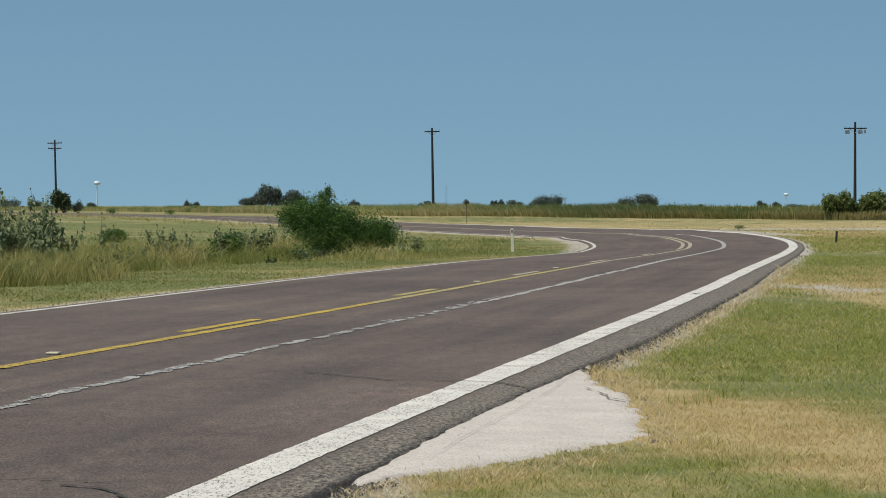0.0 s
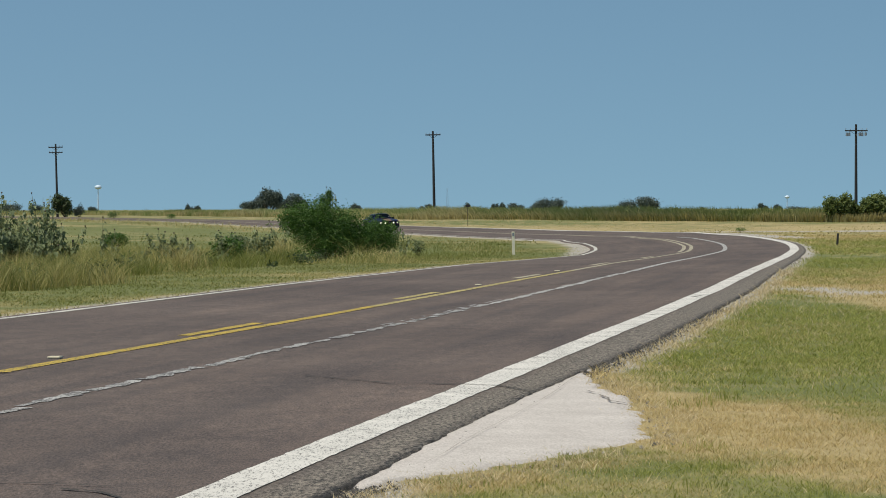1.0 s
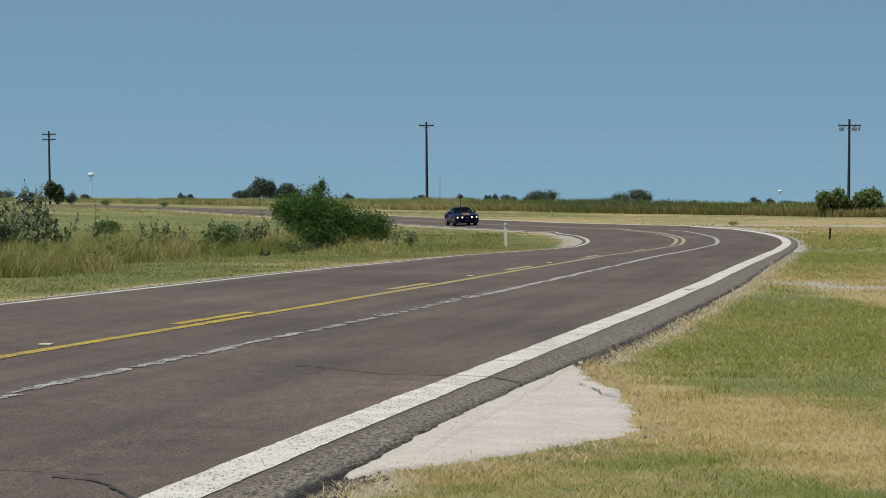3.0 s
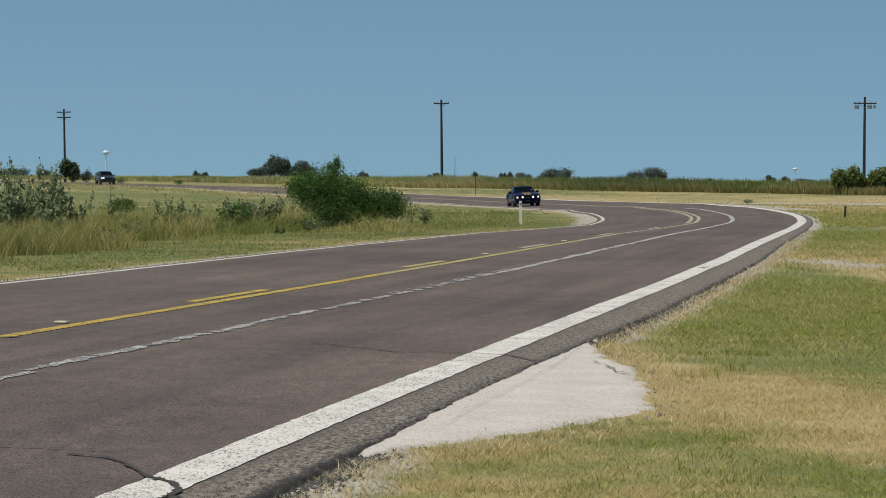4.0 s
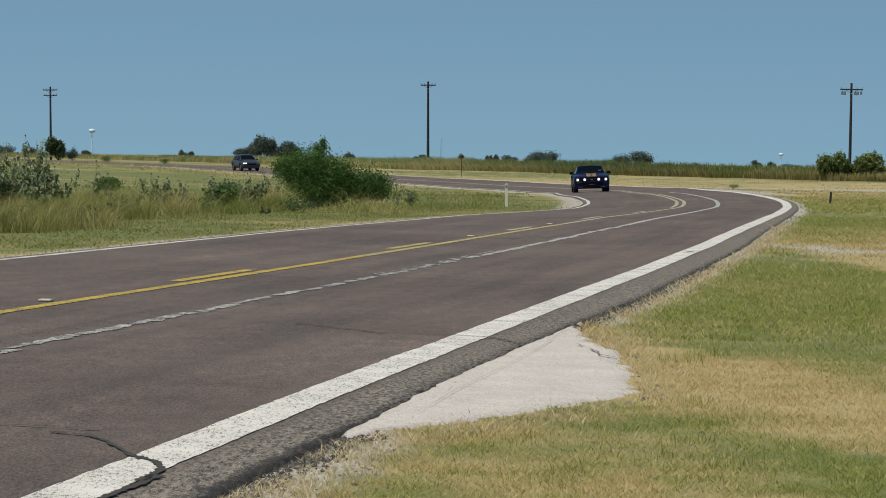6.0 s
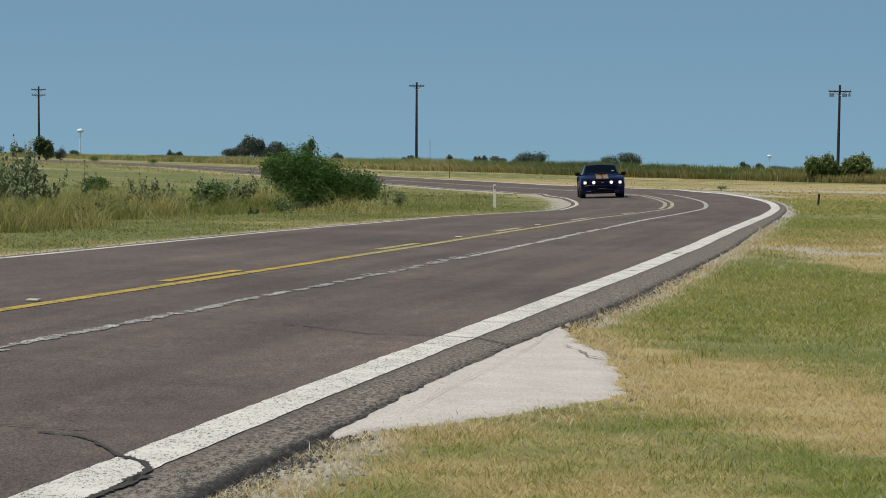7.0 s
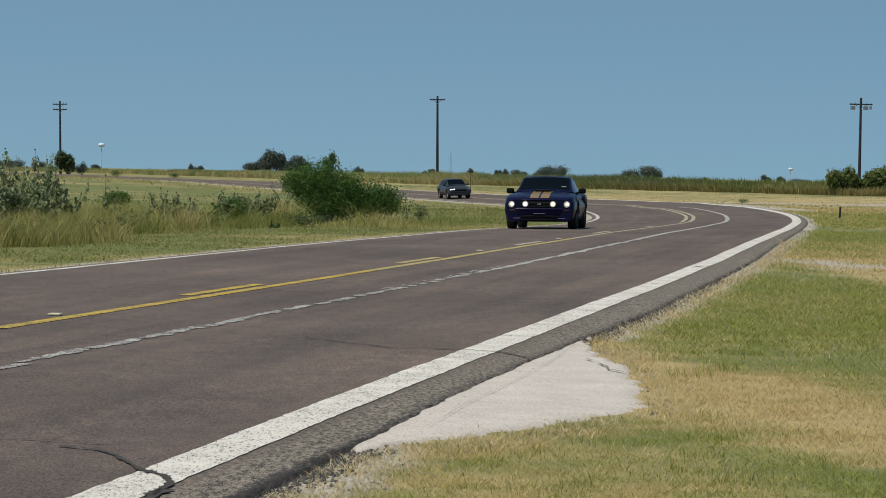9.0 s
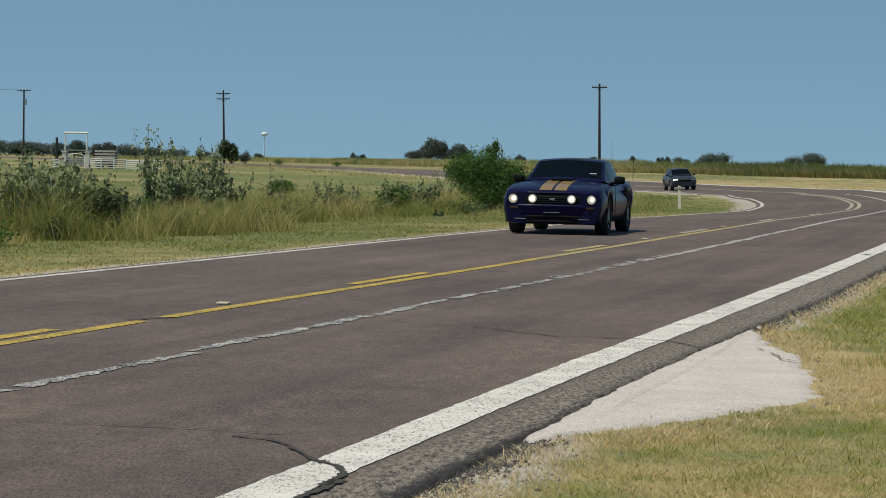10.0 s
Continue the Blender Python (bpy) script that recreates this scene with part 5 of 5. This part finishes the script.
def build_car(name, label, spec, paint):
    car = empty(name, Matrix(), label, "car", "cars on the road")
    st = np.array(spec["body"])  # y, bottom, shoulder height, top height, half widths: bottom, middle, shoulder
    R = spec["wheel_r"]
    ys = np.unique(np.round(np.concatenate([np.arange(st[0, 0], st[-1, 0] + .001, .05), [st[-1, 0], st[-1, 0] - .02, st[0, 0] + .02]] + [a + np.linspace(-R - .04, R + .04, 25) for a in spec["axles"]]), 4))
    val = lambda c, y: np.interp(y, st[:, 0], st[:, c])

    def top(x, y):
        ws, zs, zt = val(6, y), val(2, y), val(3, y)
        return zt - (zt - zs) * min(abs(x) / ws, 1) ** 4

    def section(y):
        zb, zs, wb, wm, ws = (float(val(c, y)) for c in (1, 2, 4, 5, 6))
        for a in spec["axles"]:
            if abs(y - a) < R + .04:
                zb = max(zb, R + math.sqrt(max((R + .04) ** 2 - (y - a) ** 2, 0)))
        zb = min(zb, zs - .06)
        half = [(0, zb), (wb * .8, zb), (wb, zb + .03), (wm, zb + (zs - zb) * .45), (wm * .995, zb + (zs - zb) * .72), (ws + (wm - ws) * .35, zs - .03), (ws, zs)]
        half += [(ws * f, float(top(ws * f, y))) for f in (.88, .7, .45, .2)] + [(0, float(top(0, y)))]
        return [(-x, y, z) for x, z in half] + [(x, y, z) for x, z in half[::-1][1:]]
    rows = [section(float(y)) for y in ys]
    body = grid_mesh("body", rows, paint)
    part("body", body, paint, car)
    for r, nm in ((rows[0], "tail_panel"), (rows[-1], "nose_panel")):
        part(nm, mesh_of(nm, r, [tuple(range(len(r)))], paint), paint, car)
    part("underbody", box(bmesh.new(), (1.2, spec["len"] * .82, .1), (0, 0, .3), None, .02), BLACK, car)
    # cabin
    cb = np.array(spec["cabin"])  # y, base, roof, half width at base, half width at roof
    cy = np.unique(np.round(np.concatenate([np.linspace(cb[0, 0], cb[-1, 0], 40), cb[:, 0]]), 4))
    cv = lambda c, y: float(np.interp(y, cb[:, 0], cb[:, c]))
    crow = []
    for y in cy:
        z0, z1, w0, w1 = (cv(c, y) for c in (1, 2, 3, 4))
        side_pts = [(w0 + (w1 - w0) * f, z0 + (z1 - z0) * f * .94) for f in (0, .12, .5, .86, 1)]
        half = side_pts + [(w1 * .93, z1 - .012), (w1 * .6, z1 + .01), (w1 * .25, z1 + .018), (0, z1 + .02)]
        crow.append([(-x, y, z) for x, z in half] + [(x, y, z) for x, z in half[::-1][1:]])
    n = len(crow[0])
    ymid = [(cy[i] + cy[i + 1]) / 2 for i in range(len(cy) - 1)]
    f0, f1, r0, r1 = spec["glass"]  # windscreen foot and head, rear window head and foot
    is_front = lambda i, k: f1 < ymid[i] < f0 and 5 <= k <= n - 7
    is_rear = lambda i, k: r1 < ymid[i] < r0 and 5 <= k <= n - 7
    posts = spec["pillars"]
    is_side = lambda i, k: (k in (1, 2) or k in (n - 3, n - 4)) and spec["side"][1] < ymid[i] < spec["side"][0] and not any(abs(ymid[i] - q) < .045 for q in posts)
    part("cabin_shell", grid_mesh("cabin_shell", crow, paint, lambda i, k: not (is_front(i, k) or is_rear(i, k) or is_side(i, k))), paint, car)
    part("windscreen", grid_mesh("windscreen", crow, GLASS, is_front), GLASS, car, "dark tinted windscreen")
    part("rear_window", grid_mesh("rear_window", crow, GLASS, is_rear), GLASS, car)
    part("side_window", grid_mesh("side_window", crow, GLASS, lambda i, k: is_side(i, k) and k < 5), GLASS, car)
    part("side_window", grid_mesh("side_window", crow, GLASS, lambda i, k: is_side(i, k) and k > 5), GLASS, car)
    # mirrors
    mx, my, mz = spec["mirror"]
    for sg in (-1, 1):
        bm = box(bmesh.new(), (.20, .13, .14), (sg * (mx - .03), my, mz), None, .045)
        rod(bm, (sg * (mx - .2), my - .02, mz - .06), (sg * mx, my, mz - .02), .025, .025, 6)
        part("wing_mirror", bm, spec.get("mirror_mat", paint), car)
    # wheels
    wheels = []
    for a in spec["axles"]:
        for sg in (-1, 1):
            hub = bmesh.new()
            rod(hub, (-.05, 0, 0), (.05, 0, 0), R * .42, R * .42, 20)
            w = part("wheel", hub, BLACK, car)
            w.matrix_basis = pose(sg * spec["track"], a, R)
            prof = [(.11, .66), (.125, .80), (.115, .95), (.08, 1.0), (-.08, 1.0), (-.115, .95), (-.125, .80), (-.11, .66)]
            seg = 36
            tv = [(px, math.cos(q * 2 * math.pi / seg) * pr * R, math.sin(q * 2 * math.pi / seg) * pr * R) for q in range(seg + 1) for px, pr in prof]
            part("tyre", grid_mesh("tyre", [tv[q * 8:(q + 1) * 8] for q in range(seg + 1)], RUBBER), RUBBER, w)
            rm = bmesh.new()
            for q in range(seg):
                a0, a1 = (q * 2 * math.pi / seg, (q + 1) * 2 * math.pi / seg)
                vs = [rm.verts.new((px, math.cos(t) * r * R, math.sin(t) * r * R)) for px, t, r in ((sg * .10, a0, .67), (sg * .10, a1, .67), (sg * .09, a1, .58), (sg * .09, a0, .58))]
                rm.faces.new(vs)
            for q in range(5):
                m = Matrix.Rotation(q * 2 * math.pi / 5, 4, "X")
                box(rm, (.03, R * .13, R * .52), m @ Vector((sg * .085, 0, R * .34)), m, .006)
            rod(rm, (sg * .06, 0, 0), (sg * .105, 0, 0), R * .16, R * .13, 16)
            part("rim", rm, ALLOY, w, "five-spoke alloy rim")
            wheels.append(w)
    return car, wheels, top


def disc(bm, at, r, depth=.03, seg=20):
    return rod(bm, (at[0], at[1] - depth, at[2]), at, r, r * .96, seg)


COUPE = dict(len=4.77, wheel_r=.345, axles=(-1.33, 1.40), track=.80,
             body=[(-2.38, .42, .88, .93, .62, .76, .70), (-2.30, .34, .92, .98, .76, .88, .78), (-1.9, .27, .96, 1.02, .84, .925, .80), (-1.3, .22, .96, 1.03, .86, .94, .80), (-.6, .20, .90, .98, .86, .915, .80), (.3, .20, .89, .98, .86, .915, .80),
                   (.9, .20, .92, .995, .86, .925, .82), (1.4, .22, .915, .965, .86, .94, .85), (1.9, .24, .875, .905, .84, .935, .85), (2.15, .21, .84, .86, .86, .925, .84), (2.32, .19, .795, .81, .86, .90, .81), (2.385, .20, .745, .77, .80, .855, .77)],
             cabin=[(-1.95, .98, 1.00, .66, .60), (-1.55, .97, 1.10, .74, .60), (-1.0, .93, 1.31, .79, .62), (-.45, .92, 1.385, .80, .62), (0, .92, 1.38, .80, .62), (.2, .92, 1.345, .80, .63), (.55, .94, 1.155, .79, .68), (.88, .955, .985, .78, .74)],
             glass=(.84, .20, -1.0, -1.75), side=(.42, -1.15), pillars=(-.55,), mirror=(.99, .40, 1.00), mirror_mat=BLACK)
coupe, coupe_wheels, coupe_top = build_car("coupe", "dark blue two-door muscle coupe with gold bonnet stripes, headlamps lit", COUPE, NAVY)


def wrapped(name, w, profile, mat, nose=2.40, sweep=.16):
    """A band bent round the car's nose: profile of (forward, height) steps."""
    rows = []
    for u in np.linspace(-1, 1, 33):
        y = nose - sweep * abs(u) ** 3.2
        rows.append([(w * u, y + dy * (1 - .6 * abs(u) ** 6), z + .012 * (1 - u * u)) for dy, z in profile])
    return grid_mesh(name, rows, mat)


def wrapped_arch(sg):
    """The lip round the front wheel opening."""
    bm = bmesh.new()
    last = None
    for k in range(15):
        a = math.radians(8 + 164 * k / 14)
        here = Vector((sg * .925, 1.40 + .395 * math.cos(a), .345 + .395 * math.sin(a)))
        if last:
            rod(bm, last, here, .012, .012, 5)
        last = here
    return bm


def dress_coupe():
    c = coupe
    part("grille", wrapped("grille", .60, [(-.02, .735), (.0, .725), (.012, .65), (.012, .60), (.0, .545)], BLACK, 2.39, .02), BLACK, c, "black grille opening")
    for k in range(4):
        part("grille_slat", box(bmesh.new(), (.56, .012, .008), (0, 2.412, .585 + .035 * k), None, .002), RUBBER, c)
    badge = bmesh.new()
    box(badge, (.10, .012, .028), (0, 2.42, .648), Matrix.Rotation(.15, 4, "Y"), .008)
    box(badge, (.035, .012, .045), (-.03, 2.42, .64), None, .008)
    part("grille_badge", badge, GREY_STEEL, c, "small grey badge")
    part("bonnet_lip", wrapped("bonnet_lip", .80, [(-.20, .80), (-.06, .785), (.0, .765), (.012, .745), (-.01, .728)], NAVY, 2.395, .10), NAVY, c)
    part("bumper", wrapped("bumper", .872, [(-.12, .555), (-.02, .55), (.035, .535), (.05, .51), (.04, .485), (.022, .42), (.02, .36), (-.01, .31), (-.06, .285)], NAVY, 2.40, .13), NAVY, c)
    part("chin_spoiler", wrapped("chin_spoiler", .80, [(-.03, .30), (.03, .275), (.05, .235), (.045, .20), (-.02, .185), (-.2, .19)], BLACK, 2.37, .16), BLACK, c, "black chin spoiler")
    part("lower_intake", wrapped("lower_intake", .50, [(-.01, .345), (.0, .34), (.0, .30), (-.01, .295)], BLACK, 2.424, .02), BLACK, c)
    # thin grey bar added for the lighter bar of the lower grille
    part("lower_grille_bar", box(bmesh.new(), (.30, .010, .010), (0, 2.437, .405), None, .004), GREY_STEEL, c, "thin grey lower grille bar")
    for sg in (-1, 1):
        # grey bar added as the highlight at each end of the spoiler's lip
        part("splitter_glint", box(bmesh.new(), (.24, .03, .012), (sg * .60, 2.38, .283), Matrix.Rotation(-sg * .12, 4, "Z"), .004), GREY_STEEL, c, "grey bar drawn as the highlight on the spoiler's lip")
        house = bmesh.new()
        rod(house, (sg * .72, 2.30, .645), (sg * .72, 2.385, .645), .13, .105, 24)
        part("headlamp_housing", house, NAVY, c)
        lamp = part("headlamp", disc(bmesh.new(), (sg * .72, 2.392, .645), .088, .03, 28), CHROME, c, "lit round headlamp")
        part("reflector", disc(bmesh.new(), (sg * .72, 2.396, .645), .078, .02, 28), BOWL, lamp)
        part("bulb", disc(bmesh.new(), (sg * .72 - .012, 2.402, .65), .044), LAMP, lamp)
        lamp = part("fog_lamp", disc(bmesh.new(), (sg * .36, 2.424, .65), .084, .03, 28), CHROME, c, "lit round grille fog lamp")
        part("reflector", disc(bmesh.new(), (sg * .36, 2.428, .65), .076, .02, 28), BOWL, lamp)
        part("bulb", disc(bmesh.new(), (sg * .36, 2.434, .65), .052), DRL, lamp)
        part("turn_signal", box(bmesh.new(), (.15, .02, .035), (sg * .70, 2.405, .49), Matrix.Rotation(-sg * .2, 4, "Z"), .008), AMBER, c)
        part("wheel_arch_lip", wrapped_arch(sg), BLACK, c, "dark wheel arch edge")
        # stripes over bonnet and roof
        for nm, y0, y1, hgt in (("bonnet_stripe", 1.02, 2.33, None), ("roof_stripe", -.95, .12, "roof")):
            rows = []
            for y in np.linspace(y0, y1, 18):
                row = []
                for x in (.022, .08, .14, .20, .25):
                    z = coupe_top(x, y) + .006 if hgt is None else float(np.interp(y, [-1.0, -.45, 0, .2], [1.31, 1.385, 1.38, 1.345])) + .026 - .01 * (x / .3) ** 2
                    row.append((sg * x, float(y), float(z)))
                rows.append(row)
            tone = ROOF_STRIPE if hgt else GOLD
            part(nm, grid_mesh(nm, rows, tone), tone, c, "roof stripe with the sky's grey reflection in its colour" if hgt else "gold racing stripe")
        part("side_scoop", box(bmesh.new(), (.03, .42, .16), (sg * .925, -.98, .74), Matrix.Rotation(.25, 4, "X"), .012), BLACK, c)
        part("tail_lamp", box(bmesh.new(), (.34, .03, .15), (sg * .55, -2.385, .76), None, .01), AMBER, c)
        part("door_seam", box(bmesh.new(), (.006, .012, .55), (sg * .921, .62, .62), None, .002), BLACK, c)
    bm = bmesh.new()
    box(bm, (.42, .44, .065), (0, 1.12, 1.01), Matrix.Rotation(-.05, 4, "X"), .028)
    part("bonnet_scoop", bm, NAVY, c)
    part("scoop_mouth", box(bmesh.new(), (.37, .02, .034), (0, 1.338, 1.004), None, .006), BLACK, c)
    part("inspection_sticker", box(bmesh.new(), (.13, .008, .07), (-.50, .69, 1.10), Matrix.Rotation(-.9, 4, "X")), PAPER, c)
    part("boot_spoiler", box(bmesh.new(), (1.3, .16, .05), (0, -2.2, 1.04), None, .02), NAVY, c)


dress_coupe()

HATCHBACK = dict(len=4.5, wheel_r=.335, axles=(-1.30, 1.32), track=.76,
                 body=[(-2.2, .45, .95, 1.0, .68, .78, .74), (-2.1, .36, .98, 1.03, .78, .87, .80), (-1.3, .26, .97, 1.04, .82, .90, .82), (0, .24, .95, 1.03, .82, .89, .82), (.8, .24, .96, 1.05, .82, .895, .82), (1.3, .26, .94, 1.02, .82, .90, .80),
                       (1.8, .27, .86, .93, .80, .89, .76), (2.1, .28, .78, .84, .76, .86, .72), (2.22, .32, .70, .75, .66, .78, .66)],
                 cabin=[(-2.12, .98, 1.02, .74, .66), (-1.9, .98, 1.26, .76, .62), (-1.5, .97, 1.42, .78, .62), (-.6, .96, 1.52, .79, .62), (0, .96, 1.51, .79, .62), (.25, .97, 1.46, .79, .62), (.7, 1.0, 1.24, .78, .68), (1.1, 1.02, 1.045, .77, .73)],
                 glass=(1.05, .28, -1.55, -2.05), side=(.62, -1.85), pillars=(-.35, -1.2), mirror=(.98, .62, 1.08))
hatchback, hatch_wheels, _ = build_car("hatchback", "slate grey tall hatchback following on the road", HATCHBACK, SLATE)
part("grille", box(bmesh.new(), (.9, .03, .13), (0, 2.21, .66), None, .012), BLACK, hatchback)
part("lower_intake", box(bmesh.new(), (1.3, .03, .2), (0, 2.2, .42), None, .03), BLACK, hatchback)
part("bumper", box(bmesh.new(), (1.5, .12, .12), (0, 2.17, .55), None, .04), SLATE, hatchback)
for sg, mt in ((-1, CLEAR), (1, GLARE)):
    part("headlamp", box(bmesh.new(), (.34, .08, .15), (sg * .62, 2.14, .70), Matrix.Rotation(-sg * .3, 4, "Z"), .035), mt, hatchback, "swept-back headlamp")


# ---------- what moves ----------
# seconds, distance along the road, offset from the centre line: the coupe's nose
COUPE_WAY = [(0, 238.7, -2.18), (.5, 232.9, -2.01), (1, 227.2, -1.84), (1.5, 221.5, -1.71), (2, 215.9, -1.76), (2.5, 210.1, -1.97), (3.25, 199.6, -2.34), (4, 186, -2.64), (4.5, 175.2, -2.69), (5, 163.2, -2.51),
             (5.5, 150.2, -2.05), (6.25, 128.6, -1.66), (7, 107.5, -2.06), (7.5, 94.8, -2.61), (8, 84.4, -2.68), (8.5, 74.2, -2.54), (9, 63.9, -2.43), (9.5, 53.2, -2.22), (9.8, 46.4, -2.16), (10, 41.8, -2.13)]
HATCH = [-.02144, .71284, -3.48471, 21.64271, 190.30316]


def glide(table, t):
    """Smooth value between the rows of a table."""
    tt = np.array([r[0] for r in table], float)
    v = np.array([r[1:] for r in table], float)
    d = np.gradient(v, tt, axis=0)
    t = min(max(t, tt[0]), tt[-1])
    i = min(int(np.searchsorted(tt, t, "right")) - 1, len(tt) - 2)
    h = tt[i + 1] - tt[i]
    u = (t - tt[i]) / h
    return (2 * u ** 3 - 3 * u ** 2 + 1) * v[i] + (u ** 3 - 2 * u ** 2 + u) * h * d[i] + (3 * u ** 2 - 2 * u ** 3) * v[i + 1] + (u ** 3 - u ** 2) * h * d[i + 1]


def coupe_way(t):
    if t > 10:
        return 41.8 - 22.9 * (t - 10), -2.13
    return tuple(float(v) for v in glide(COUPE_WAY, t))


def hatch_way(t):
    u = 10 - t
    return float(np.polyval(HATCH, min(u, 6.2)) + max(0, u - 6.2) * 36), -1.92


def car_pose(way, t, back):
    """The car's pose at t: its nose on the way, pointing along it, leaning with the road."""
    (s, o), (s1, o1), (s2, o2) = way(t), way(t - .12), way(t + .12)
    x, y, z, _ = (float(v) for v in road_at(s, o))
    x1, y1, _, _ = (float(v) for v in road_at(s1, o1))
    x2, y2, _, _ = (float(v) for v in road_at(s2, o2))
    d = Vector(((x2 - x1) * .82, y2 - y1)).normalized()  # the nose cuts the bend a little
    e = float(np.interp(s, FALL_S, FALL_E))
    z2 = float(road_at(s + back * 2, o)[2])
    zm = (z + z2) / 2
    return pose(x - d.x * back, y - d.y * back, zm, math.degrees(math.atan((z - z2) / (back * 2))), math.degrees(math.atan(e)), math.degrees(math.atan2(-d.x, d.y)))


def motions():
    for car, wheels, way, spec, back in ((coupe, coupe_wheels, coupe_way, COUPE, 2.38), (hatchback, hatch_wheels, hatch_way, HATCHBACK, 2.2)):
        walk(car, [(k * .25, car_pose(way, k * .25, back)) for k in range(41)])
        # wheels roll; five alike spokes, so a turn is told only up to 72 degrees
        turn, angles = 0.0, []
        for k in range(301):
            angles.append(turn)
            true = math.degrees((way(k / 30)[0] - way((k + 1) / 30)[0]) / spec["wheel_r"])
            turn -= (true + 36) % 72 - 36
        for w in wheels:
            at = w.matrix_basis.translation.copy()
            walk(w, [(k / 30, pose(*at, angles[k], 0, 0)) for k in range(301)])


motions()
